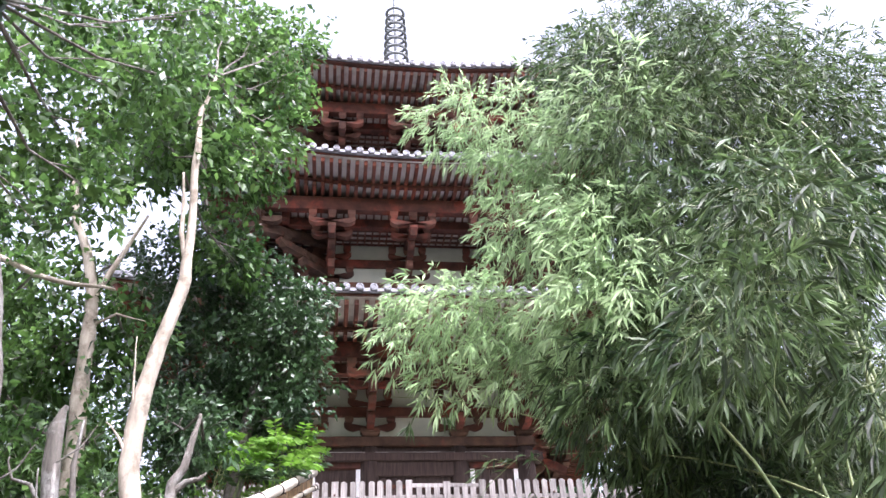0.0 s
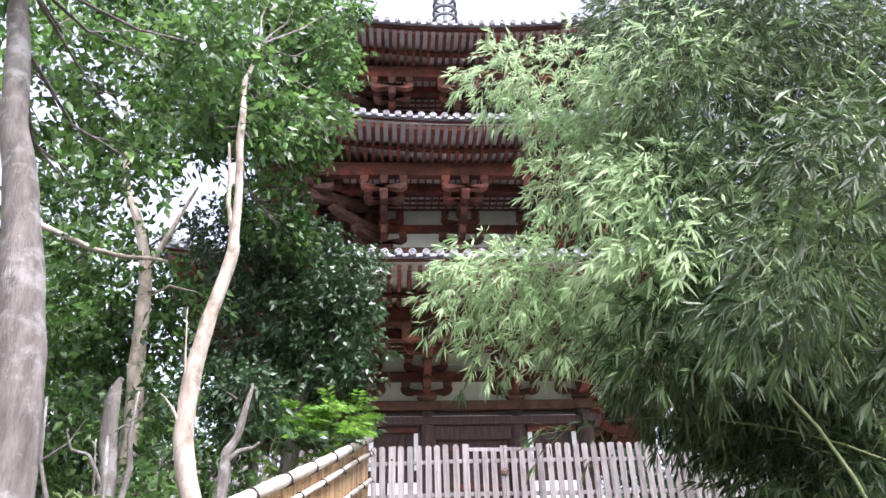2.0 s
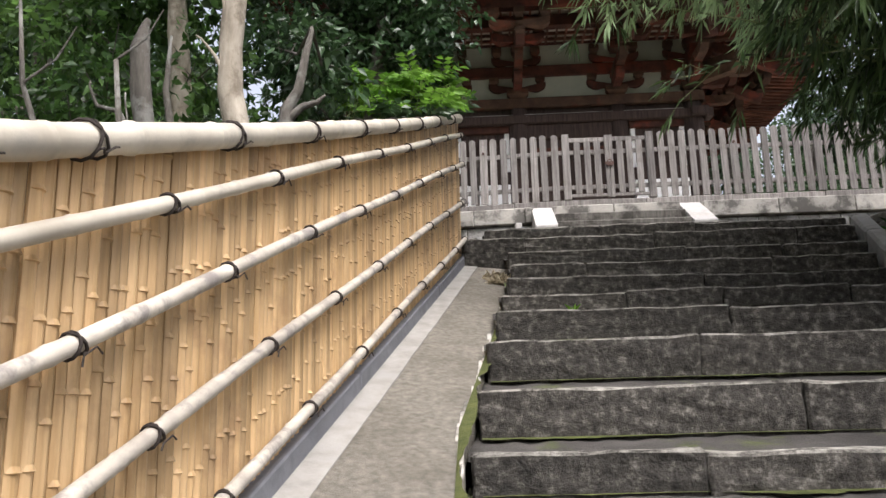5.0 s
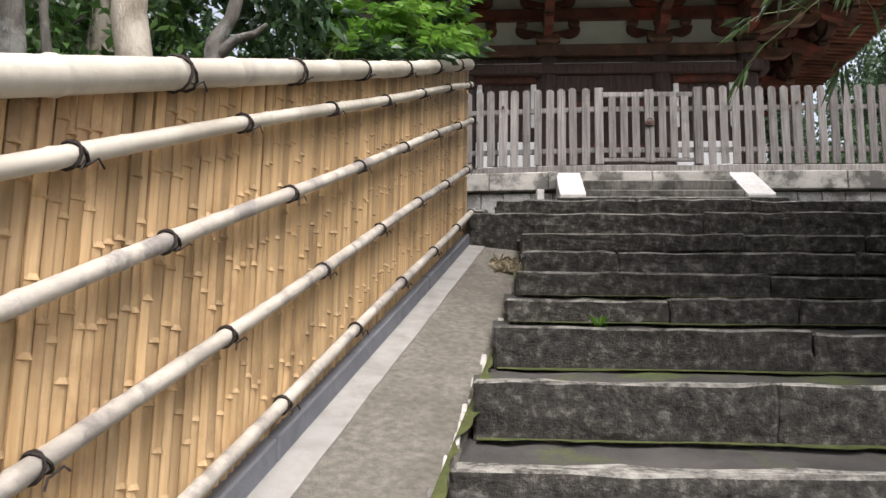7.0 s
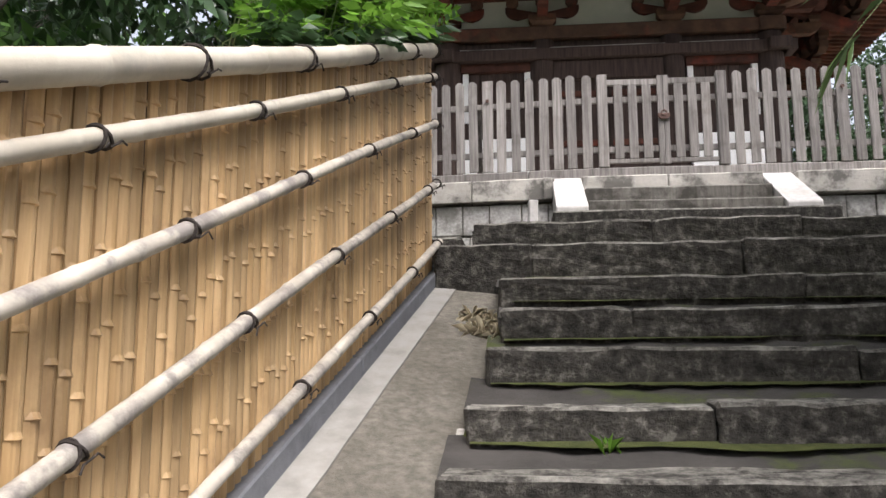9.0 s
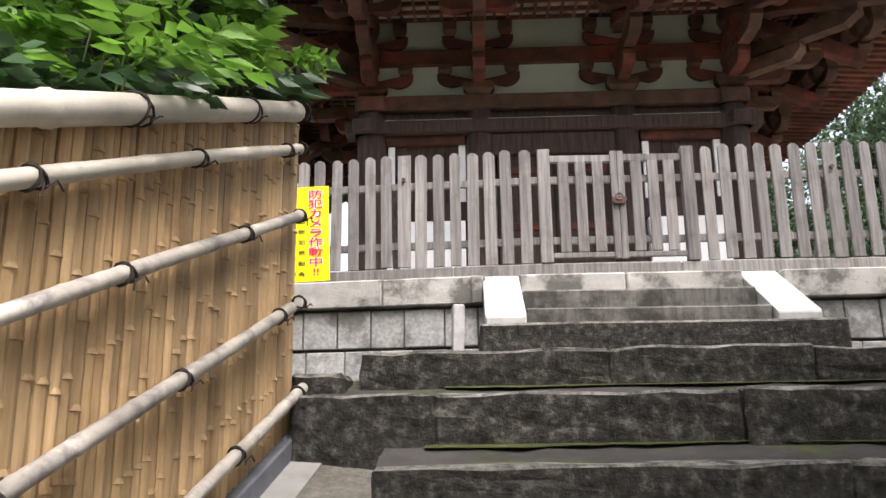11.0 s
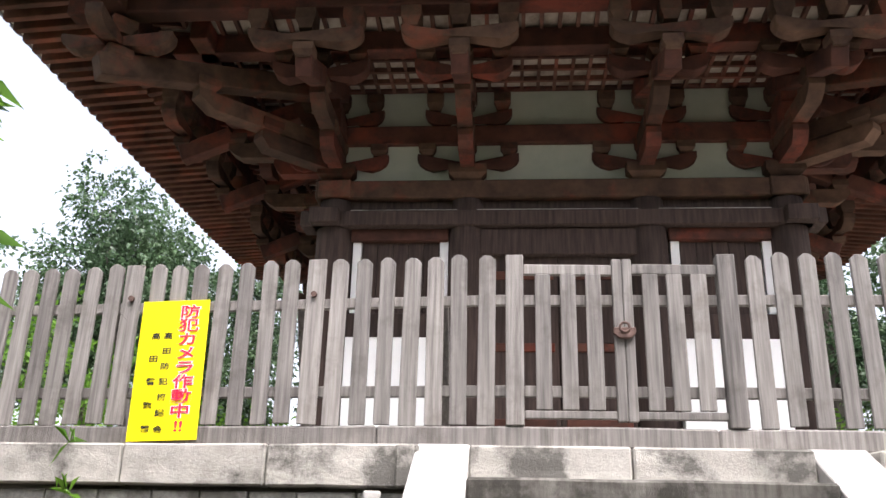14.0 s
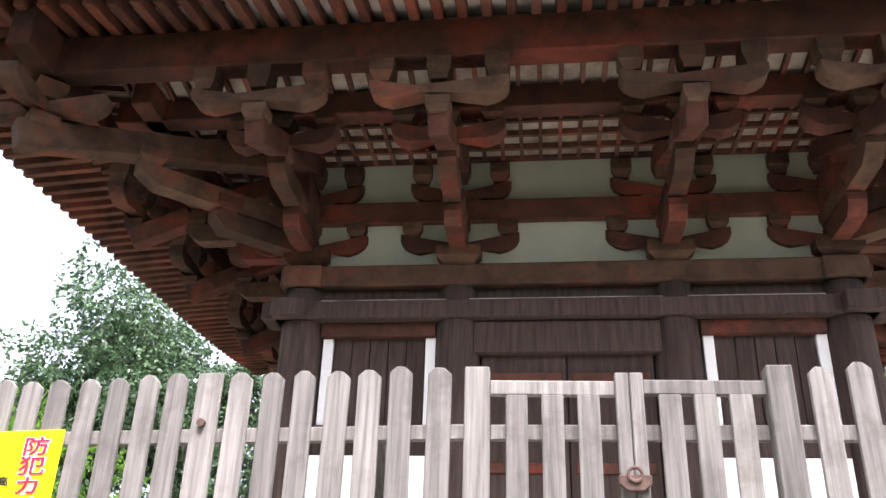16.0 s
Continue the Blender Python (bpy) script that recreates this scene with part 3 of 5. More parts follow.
def bamboo_fence():
    f = empty("bamboo_fence", "tan split-bamboo fence with pale pole rails tied in black rope", "fence")
    rng = random.Random(7)
    slope = Matrix.Rotation(math.atan(0.121), 4, 'Z')
    # slats: shallow half-round strips with nodes
    kinds = []
    for kind in range(14):
        w, bm = rng.uniform(0.046, 0.066), nb()
        zs, nodes = [-0.1], []
        z = rng.uniform(0.05, 0.4)
        while z < 1.75:
            nodes.append(z)
            z += rng.uniform(0.2, 0.4)
        for q in nodes:
            zs += [q - 0.004, q, q + 0.02]
        zs.append(1.78)
        rings = []
        for q in zs:
            out = 0.009 if q in nodes else 0.0
            ring = [bm.verts.new((0.012 * math.sin(math.pi * (k / 4)) + 0.004 + out * (1 if 0 < k < 4 else 0.3), (k / 4 - 0.5) * w, q)) for k in range(5)]
            rings.append(ring)
        for a, b in zip(rings, rings[1:]):
            for k in range(4):
                bm.faces.new((a[k], a[k + 1], b[k + 1], b[k]))
        back = [bm.verts.new((-0.006, s * w / 2, q)) for q in (zs[0], zs[-1]) for s in (-1, 1)]
        bm.faces.new((rings[0][0], back[0], back[2], rings[-1][0]))
        bm.faces.new((rings[0][4], rings[-1][4], back[3], back[1]))
        bm.faces.new((back[0], back[1], back[3], back[2]))
        bm.faces.new([rings[-1][k] for k in range(5)] + [back[3], back[2]])
        me = finish(bm, "slat")
        me.materials.append(M_BAM)
        kinds.append((w, me))
    y = -3.2
    while y < 9.1:
        w, me = rng.choice(kinds)
        y += w / 2
        lo, hi = max(1.80 + 0.372 * (y - 3.99), 0.44) + 0.155, rail_z(0, y) - 0.03
        m = Matrix.Translation((fence_x(y) - 0.006 + rng.uniform(-0.003, 0.003), y, lo)) @ slope.inverted() @ Matrix.Rotation(rng.uniform(-0.006, 0.006), 4, 'X') @ Matrix.Diagonal((1, 1, (hi - lo + 0.02) / 1.78, 1))
        part("slat", me, M_BAM, f, m=m)
        y += w / 2 + rng.choice((0.0008, 0.0015, 0.003, 0.005))
    # rails with joints
    for k, (z, s, r) in enumerate(RAILS):
        for a, b in ((-3.4, 9.21),):
            bm, pts, rad = nb(), [], []
            y = a
            end = b - 0.06 * (k % 2)
            while y < end:
                j = rng.uniform(0.26, 0.42) * (1.4 if k == 0 else 1)
                base = r * rng.uniform(0.96, 1.05)
                for q, g in ((0.0, 1.0), (0.006, 1.07), (0.016, 1.09), (0.026, 1.03), (0.05, 0.99), (j - 0.03, 1.0)):
                    if y + q < end:
                        yy = y + q
                        pts.append((fence_x(yy) + 0.012 + 0.02 + r * (0.2 if k == 0 else 1.0), yy, rail_z(k, yy) + 0.006 * math.sin(yy * 1.7 + k)))
                        rad.append(base * g)
                y += j
            tube(bm, pts, rad, 14)
            smooth(part("top_rail" if k == 0 else "rail", bm, M_POLE if k < 2 else M_POLEW, f, "pale bamboo pole" if k < 2 else "weathered grey bamboo pole"))
    ropes = {}
    for k, y0 in ((0, 3.46), (1, 3.91), (2, 4.4), (3, 3.88), (4, 4.43)):
        r = RAILS[k][2]
        for v in range(3):
            me = rope_mesh(r, k * 3 + v)
            me.materials.append(M_ROPE)
            ropes[k, v] = me
        ys = [y0 + 0.965 * i for i in range(-7, 6)] + [9.0] + ([1.06] if k < 3 else [])
        for i, y in enumerate(ys):
            if -3 < y < 9.15:
                y += rng.uniform(-0.03, 0.03) if y < 0.9 or y > 8.2 else 0
                m = Matrix.Translation((fence_x(y) + 0.032 + r * (0.2 if k == 0 else 1.0), y, rail_z(k, y) + 0.006 * math.sin(y * 1.7 + k))) @ slope.inverted() @ Matrix.Rotation(math.atan(0.4), 4, 'X') @ Matrix.Rotation(math.pi / 2, 4, 'Z') @ Matrix.Rotation(math.pi, 4, 'Z')
                part("rope_tie", ropes[k, i % 3], M_ROPE, f, m=m)
    # dark reed backing and a hanging rope
    bm = nb()
    for a, b in ((-3.2, 0.3), (0.3, 1.06), (1.06, 9.08)):
        vs = [(fence_x(q) - o, q, rail_z(k, q) + e) for o in (0.03, 0.022) for q, k, e in ((a, 4, -0.05), (b, 4, -0.05), (b, 0, -0.03), (a, 0, -0.03))]
        vv = [bm.verts.new(v) for v in vs]
        for q in ((3, 2, 1, 0), (4, 5, 6, 7), (0, 1, 5, 4), (1, 2, 6, 5), (2, 3, 7, 6), (3, 0, 4, 7)):
            bm.faces.new([vv[i] for i in q])
    part("backing", bm, M_DARKW, f, "dark reed backing")
    for o in (0.0, 0.03):
        y = 0.6 + o
        pts = [(fence_x(y) + 0.03 + 0.01 * math.sin(j * 1.3 + o * 60), y + 0.012 * math.sin(j * 0.9 + o * 80), rail_z(0, y) - 0.05 - 0.09 * j) for j in range(11)]
        part("hanging_rope", tube(nb(), pts, 0.0035, 5), M_ROPE, f)
    # posts behind
    for y in (-2.5, -0.6, 1.2, 3.1, 5.0, 6.9, 8.9):
        x = fence_x(y) - 0.075
        part("post", tube(nb(), [(x, y, slope_z(y) - 0.3), (x, y, rail_z(0, y) - 0.06)], 0.045, 10), M_DARKW, f)


# ---- picket fence ----
def skew(x):
    """How far the fence line falls back towards its far end."""
    return 0.085 * max(0.0, 2.0 - x)


def skewed(bm):
    for v in bm.verts:
        v.co.y += skew(v.co.x)
    return bm


def picket_mesh(w, h, pointed, seed):
    rng = random.Random(seed)
    t = 0.028
    top = [(w * 0.5, h - 0.035), (w * 0.18, h - 0.004), (-w * 0.18, h), (-w * 0.5, h - 0.03)] if pointed else [(w * 0.5, h), (-w * 0.5, h - rng.uniform(0, 0.008))]
    bm = prism(nb(), [(-w / 2, 0), (w / 2, rng.uniform(-0.006, 0.006))] + top, 'y', -t / 2, t / 2)
    bmesh.ops.bevel(bm, geom=bm.edges[:], offset=0.004, segments=1, affect='EDGES')
    me = finish(bm, "picket")
    me.materials.append(M_GREY)
    return me


def picket_fence():
    f = empty("picket_fence", "weathered grey wooden picket fence on a timber sill", "fence")
    rng = random.Random(11)
    Y = 12.34
    for x0, x1 in ((-6.8, -2.4), (-2.39, 1.2), (1.205, 3.3), (3.305, 6.1), (6.105, 12.0)):
        bm = bx(x0, x1, Y - 0.02, Y + 0.12, 5.287, 5.415, 0.012)
        bmesh.ops.subdivide_edges(bm, edges=[e for e in bm.edges if e.calc_length() > 1], cuts=12)
        for v in bm.verts:
            v.co += noise.noise_vector(v.co * 2.3) * 0.008
        part("sill", skewed(bm), M_GREY, f)
    for lo, hi in ((-6.8, 2.02), (3.48, 12.0)):
        for z in (6.235, 5.64):
            part("rail", skewed(bx(lo, hi, Y + 0.02, Y + 0.06, z - 0.036, z + 0.036, 0.006)), M_GREY, f)
    meshes = [picket_mesh(rng.uniform(0.1, 0.112), 1.115 + rng.uniform(-0.012, 0.012), True, i) for i in range(9)]
    post = [picket_mesh(0.125, 1.115, False, 40 + i) for i in range(3)]
    spots = [(0.735, 'p')]
    xs = [0.9 + 0.1645 * k for k in range(7)]
    spots += [(q, 'k') for q in xs if q < 2.0]
    k = 1
    q = 0.735
    while q > -6.6:
        q -= 0.1645
        spots.append((q, 'p' if k % 8 == 0 else 'k'))
        k += 1
    q, k = 3.45, 1
    while q < 11.8:
        q += 0.1645
        spots.append((q, 'p' if k % 8 == 0 else 'k'))
        k += 1
    for q, kind in spots:
        me = rng.choice(post if kind == 'p' else meshes)
        m = Matrix.Translation((q + rng.uniform(-0.006, 0.006), Y + skew(q) + (0.0 if kind == 'k' else -0.012), 5.425 + rng.uniform(-0.01, 0.008))) @ Matrix.Rotation(rng.uniform(-0.008, 0.008), 4, 'Y')
        part("post" if kind == 'p' else "picket", me, M_GREY, f, m=m)
    # rear braces
    for x in (0.62, 1.6, -0.75, -2.1, 4.75, 6.1, 7.4):
        bm = bx(-0.035, 0.035, 0, 0.07, 0, 1.25, 0.005)
        part("brace", bm, M_GREY, f, m=Matrix.Translation((x, Y + skew(x) + 0.62, 5.1)) @ Matrix.Rotation(0.42, 4, 'X'))
    for x in (0.735, -0.58, 4.76):
        part("knob", tube(nb(), [(x, Y + skew(x) - 0.03, 6.285), (x, Y + skew(x) - 0.055, 6.285)], 0.02, 10), M_IRON, f)
    # double gate
    g = empty("gate", "weathered grey double picket gate with an iron hasp", "gate")
    for x, w in ((2.075, 0.115), (3.43, 0.115)):
        part("gate_post", bx(x - w / 2, x + w / 2, Y - 0.03, Y + 0.06, 5.42, 6.53, 0.006), M_GREY, g)
    for x in (2.735, 2.80):
        part("meeting_stile", bx(x - 0.03, x + 0.03, Y - 0.022, Y + 0.028, 5.45, 6.5, 0.005), M_GREY, g)
    for x0, x1 in ((2.135, 2.705), (2.83, 3.37)):
        part("top_rail", bx(x0, x1, Y - 0.01, Y + 0.03, 6.4, 6.47, 0.006, m=Matrix.Translation((x0, Y, 6.47)) @ Matrix.Rotation(0.012, 4, 'Y') @ Matrix.Translation((-x0, -Y, -6.47))), M_GREY, g)
        part("bottom_rail", bx(x0, x1, Y - 0.01, Y + 0.03, 5.465, 5.515, 0.006), M_GREY, g)
        for z in (6.235, 5.64):
            part("rail", bx(x0, x1, Y + 0.028, Y + 0.06, z - 0.036, z + 0.036, 0.005), M_GREY, g)
        n = 3
        for k in range(n):
            x = x0 + (x1 - x0) * (k + 0.75) / (n + 0.5)
            part("picket", bx(x - 0.05, x + 0.05, Y - 0.012, Y + 0.018, 5.52, 6.4, 0.004), M_GREY, g)
    bm = prism(nb(), [(-0.07, 0.035), (-0.07, -0.005), (-0.035, -0.035), (0.035, -0.035), (0.07, -0.005), (0.07, 0.035)], 'y', 0, 0.03)
    bmesh.ops.bevel(bm, geom=bm.edges[:], offset=0.005, segments=1, affect='EDGES')
    part("hasp", bm, M_IRON, g, "rusted iron hasp", pose(2.765, Y - 0.055, 6.0))
    part("hasp_ring", tube(nb(), [(2.765 + 0.03 * math.cos(a), Y - 0.06, 6.035 + 0.03 * math.sin(a)) for a in [k * math.pi / 6 for k in range(13)]], 0.008, 6), M_IRON, g)


def sign():
    s = empty("warning_sign", "yellow warning sign with red and black Japanese lettering", "sign")
    W, H = 0.465, 0.955
    top, bot = Vector((-0.24, 12.49, 6.265)), Vector((-0.2, 12.43, 5.31))
    up = (top - bot).normalized()
    rx = Vector((1, 0.0, 0)) - up * up.x
    rx.normalize()
    nrm = rx.cross(up)
    m = Matrix.Translation(bot) @ Matrix((rx, up, nrm)).transposed().to_4x4()
    part("panel", bx(-W / 2, W / 2, 0, H, -0.012, 0.0, 0.002), M_YEL, s, m=m)

    def text(body, x, y, size, material, thick=0.0, lift=0.0, wide=1.3):
        c = bpy.data.curves.new("lettering", 'FONT')
        c.body, c.size, c.align_x, c.align_y, c.offset = body, size, 'CENTER', 'CENTER', thick
        c.extrude = 0.0008
        c.materials.append(material)
        ob = new("lettering", c)
        ob.parent = s
        ob.matrix_parent_inverse = s.matrix_basis.inverted()
        ob.matrix_basis = m @ pose(x, y, 0.002 + lift) @ Matrix.Diagonal((wide, 1, 1, 1))
    for i, ch in enumerate("防犯カメラ作動中"):
        text(ch, 0.105, H - 0.09 - i * 0.0975, 0.098, M_WHITE, 0.005, 0.0, 1.45)
        text(ch, 0.105, H - 0.09 - i * 0.0975, 0.098, M_RED, 0.0014, 0.004, 1.45)
    text("!!", 0.105, 0.085, 0.095, M_RED, 0.002, 0.0015)
    for i, ch in enumerate("高田防犯協議会"):
        text(ch, -0.03, 0.7 - i * 0.105, 0.05, M_BLK, 0.001)
    for i, ch in enumerate("高田警察署"):
        text(ch, -0.115, 0.7 - i * 0.157, 0.05, M_BLK, 0.001)


# ---- the three-storeyed tower ----
CX, CY = 2.61, 19.11


def side(k):
    return Matrix.Translation((CX, CY, 0)) @ Matrix.Rotation(k * math.pi / 2, 4, 'Z')


def arm_mesh(half, h, thick, axis='y', one=False):
    """A bracket arm: flat on top, its underside rounded up at the ends."""
    pts = [(half, h), (half, h * 0.62), (half * 0.95, h * 0.36), (half * 0.84, h * 0.14), (half * 0.68, 0.0)]
    low = [(-x, z) for x, z in reversed(pts)] if not one else [(0.0, 0.0), (0.0, h)]
    bm = prism(nb(), low + pts[::-1], axis, -thick / 2, thick / 2)
    bmesh.ops.bevel(bm, geom=[e for e in bm.edges if e.calc_length() > 0.05], offset=0.008, segments=1, affect='EDGES')
    return bm


def block_mesh(s, h):
    """A bearing block: square above, hollowed in to a smaller foot."""
    bm = nb()
    rings = []
    for q, z in ((0.34, 0.0), (0.36, h * 0.16), (0.45, h * 0.36), (0.5, h * 0.44), (0.5, h)):
        rings.append([bm.verts.new((s * q * a, s * q * b, z)) for a, b in ((-1, -1), (1, -1), (1, 1), (-1, 1))])
    for a, b in zip(rings, rings[1:]):
        for k in range(4):
            bm.faces.new((a[k], a[(k + 1) % 4], b[(k + 1) % 4], b[k]))
    bm.faces.new(rings[0][::-1]), bm.faces.new(rings[-1])
    return bm


def made(name, bm, material):
    me = finish(bm, name)
    me.materials.append(material)
    return me


BR = {
    "big_block": made("big_block", block_mesh(0.46, 0.2), M_BLOCK),
    "small_block": made("small_block", block_mesh(0.21, 0.15), M_BLOCK),
    "tall_block": made("tall_block", block_mesh(0.21, 0.22), M_BLOCK),
    "wall_arm": made("wall_arm", arm_mesh(0.62, 0.23, 0.18), M_WOOD),
    "short_arm": made("short_arm", arm_mesh(0.54, 0.23, 0.18), M_WOOD),
    "long_arm": made("long_arm", arm_mesh(0.6, 0.21, 0.18), M_BLOCK),
    "tail": made("tail", bx(-0.09, 0.09, -2.1, 0, -0.12, 0.11, 0.012), M_WOOD),
}


def out_arm(reach):
    pts = [(-reach, 0.2), (-reach, 0.13), (-reach * 0.96, 0.07), (-reach * 0.88, 0.0), (0, 0), (0, 0.2)]
    return prism(nb(), pts, 'x', -0.085, 0.085)


BR["out_arm"] = made("out_arm", out_arm(0.82), M_WOOD)
BR["out_arm_long"] = made("out_arm_long", out_arm(1.42), M_BLOCK)


def bracket_layout(W, k):
    """Places (mesh key, part name, a, d, h, turn, tilt) of one bracket set on a wall at distance W; k stretches its reach."""
    L = [("big_block", "bearing_block", 0, W, 0.0, 0, 0), ("wall_arm", "bracket_arm", 0, W + 0.03, 0.16, 0, 0)]
    for a in (-0.5, 0, 0.5):
        L.append(("small_block", "bearing_block", a, W + 0.04, 0.37, 0, 0))
    L.append(("short_arm", "bracket_arm", 0, W + 0.03, 0.775, 0, 0))
    for a in (-0.42, 0, 0.42):
        L.append(("tall_block", "bearing_block", a, W + 0.04, 0.995, 0, 0))
    L += [("out_arm", "bracket_arm", 0, W, 0.15, 0, 0), ("small_block", "bearing_block", 0, W + 0.7 * k, 0.35, 0, 0),
          ("out_arm_long", "bracket_arm", 0, W, 0.38, 0, 0), ("small_block", "bearing_block", 0, W + 1.28 * k, 0.57, 0, 0),
          ("short_arm", "bracket_arm", 0, W + 1.28 * k, 0.71, 0, 0)]
    for a in (-0.42, 0, 0.42):
        L.append(("small_block", "bearing_block", a, W + 1.28 * k, 0.93, 0, 0))
    L += [("tail", "tail_rafter", 0, W + 0.1 * k, 1.24, 0, math.atan(0.4)), ("small_block", "bearing_block", 0, W + 2.0 * k, 0.53, 0, 0),
          ("long_arm", "bracket_arm", 0, W + 2.0 * k, 0.67, 0, 0)]
    for a in (-0.5, 0, 0.5):
        L.append(("tall_block", "bearing_block", a, W + 2.0 * k, 0.87, 0, 0))
    return L


def place(o, d, h, turn=0, tilt=0):
    return Matrix.Translation((o, -d, h)) @ Matrix.Rotation(turn, 4, 'Z') @ Matrix.Rotation(tilt, 4, 'X')


def joined(name, items, material, parent, m, label=""):
    """Several pieces given as (mesh, pose) in one mesh."""
    bm = nb()
    for me, q in items:
        t = bmesh.new()
        t.from_mesh(me)
        t.transform(q)
        tmp = bpy.data.meshes.new("piece")
        t.to_mesh(tmp)
        t.free()
        bm.from_mesh(tmp)
        bpy.data.meshes.remove(tmp)
    return part(name, bm, material, parent, label, m)


def storey(P, first, W, cols, zp, E, roof_top_d, roof_top_z, lift, k, bow):
    span = W + 0.24
    for s in range(4):
        S = side(s)
        near = s != 2
        # wall zone between the brackets
        part("plaster_panel", bx(-W, W, -W - 0.05, -W + 0.05, zp, zp + 1.3), M_PLAS, P, "lime plaster panel", S)
        part("plate_beam", bx(-span, span, -W - 0.2, -W + 0.2, zp - 0.23, zp, 0.015), M_BLOCK, P, m=S)
        part("wall_beam", bx(-W - 0.6, W + 0.6, -W - 0.13, -W + 0.1, zp + 0.52, zp + 0.77, 0.012), M_WOOD, P, m=S)
        part("wall_beam", bx(-W - 0.6, W + 0.6, -W - 0.13, -W + 0.1, zp + 1.27, zp + 1.42, 0.012), M_WOOD, P, m=S)
        d1, d2 = W + 1.28 * k, W + 2.0 * k
        part("purlin", bx(-d1 - 0.4, d1 + 0.4, -d1 - 0.1, -d1 + 0.1, zp + 1.04, zp + 1.3, 0.012), M_WOOD, P, m=S)
        part("outer_purlin", bx(-d2 - 0.55, d2 + 0.55, -d2 - 0.11, -d2 + 0.11, zp + 1.09, zp + 1.5, 0.015), M_WOOD, P, m=S)
        # small latticed ceiling and ribbed cove between the purlins
        for p, q, z0, z1 in ((W + 0.1, d1, 1.3, 1.3), (d1, d2, 1.32, 1.46)):
            bm = nb()
            vs = [bm.verts.new(c) for c in ((-p, -p, zp + z0), (p, -p, zp + z0), (q, -q, zp + z1), (-q, -q, zp + z1))]
            bm.faces.new(vs)
            up = [bm.verts.new(v.co + Vector((0, 0, 0.02))) for v in vs]
            bm.faces.new(up[::-1])
            for i in range(4):
                bm.faces.new((vs[i], vs[i - 1], up[i - 1], up[i]))
            part("cove_ceiling", bm, M_COVE, P, "stained pale ceiling panels under the eaves", S)
        part("soffit_board", bx(-W - 0.6, W + 0.6, -W - 0.62 * k, -W, zp + 1.43, zp + 1.46), M_WOOD, P, m=S)
        bm = nb()
        n = int(d2 / 0.2)
        for i in range(-n, n + 1):
            a = i * 0.2
            if abs(a) < d1 - 0.05:
                box(bm, a - 0.02, a + 0.02, -d1, -max(W + 0.1, abs(a)), zp + 1.24, zp + 1.295)
            box(bm, a - 0.022, a + 0.022, -d2, -max(d1, abs(a)), zp + 1.26, zp + 1.32, 0, Matrix.Translation((0, -d1, zp + 1.3)) @ Matrix.Rotation(-0.13, 4, 'X') @ Matrix.Translation((0, d1, -zp - 1.3)))
        for q in (0.35, 0.6, 0.85, 1.1):
            box(bm, -W - q * k, W + q * k, -W - q * k - 0.02, -W - q * k + 0.02, zp + 1.23, zp + 1.293)
        part("lattice", bm, M_WOODJ, P, m=S)
        # bracket sets
        for a0 in cols:
            L = bracket_layout(W, k)
            if first and near:
                for key, name, a, d, h, turn, tilt in L:
                    part(name, BR[key], M_WOOD, P, m=S @ place(a0 + a, d, zp + h, turn, tilt))
            else:
                joined("bracket_set", [(BR[key], place(a0 + a, d, zp + h, turn, tilt)) for key, name, a, d, h, turn, tilt in L], M_WOODJ, P, S)
        # diagonal corner brackets with a long tail rafter
        C = S @ Matrix.Translation((-W, -W, 0)) @ Matrix.Rotation(-math.pi / 4, 4, 'Z')
        for r, h, t in ((1.15, 0.15, 0.2), (1.95, 0.38, 0.2)):
            part("corner_arm", prism(nb(), [(-r, h + t), (-r, h + t * 0.6), (-r * 0.9, h), (0, h), (0, h + t)], 'x', -0.1, 0.1), M_BLOCK, P, m=C @ Matrix.Translation((0, 0, zp)))
        bm = bx(-0.11, 0.11, -3.0 * k, 0, -0.14, 0.12, 0.012)
        part("corner_tail_rafter", bm, M_BLOCK, P, m=C @ Matrix.Translation((0, -0.1, zp + 1.3)) @ Matrix.Rotation(math.atan(0.29), 4, 'X'))
        for d, h in ((1.0 * k, 0.35), (1.82 * k, 0.57), (2.8 * k, 0.53), (2.8 * k, 0.88)):
            part("bearing_block", BR["small_block"], M_BLOCK, P, m=C @ Matrix.Translation((0, -d, zp + h)) @ Matrix.Diagonal((1.25, 1.25, 1.1, 1)))
        for u in (-1, 1):
            part("corner_arm", BR["long_arm"], M_BLOCK, P, m=C @ Matrix.Translation((0, -2.8 * k, zp + 0.67)) @ Matrix.Rotation(u * math.pi / 4, 4, 'Z'))
        # hip rafter to the eave corner
        diag = math.sqrt(2)
        bm = tube(nb(), [(0, -0.2, zp + 1.72), (0, -(2.0 * k) * diag, zp + 1.55), (0, -(E - W - 0.1) * diag, zp + 1.52 + lift)], 0.13, 4)
        part("hip_rafter", bm, M_WOOD, P, m=C)
        # rafters: round-ended base rafters and flying rafters
        pitch = 0.215
        n = int((E - 0.12) / pitch)
        base = bx(-0.045, 0.045, -1.0, 0.0, -0.07, 0.06, 0.008)
        items = []
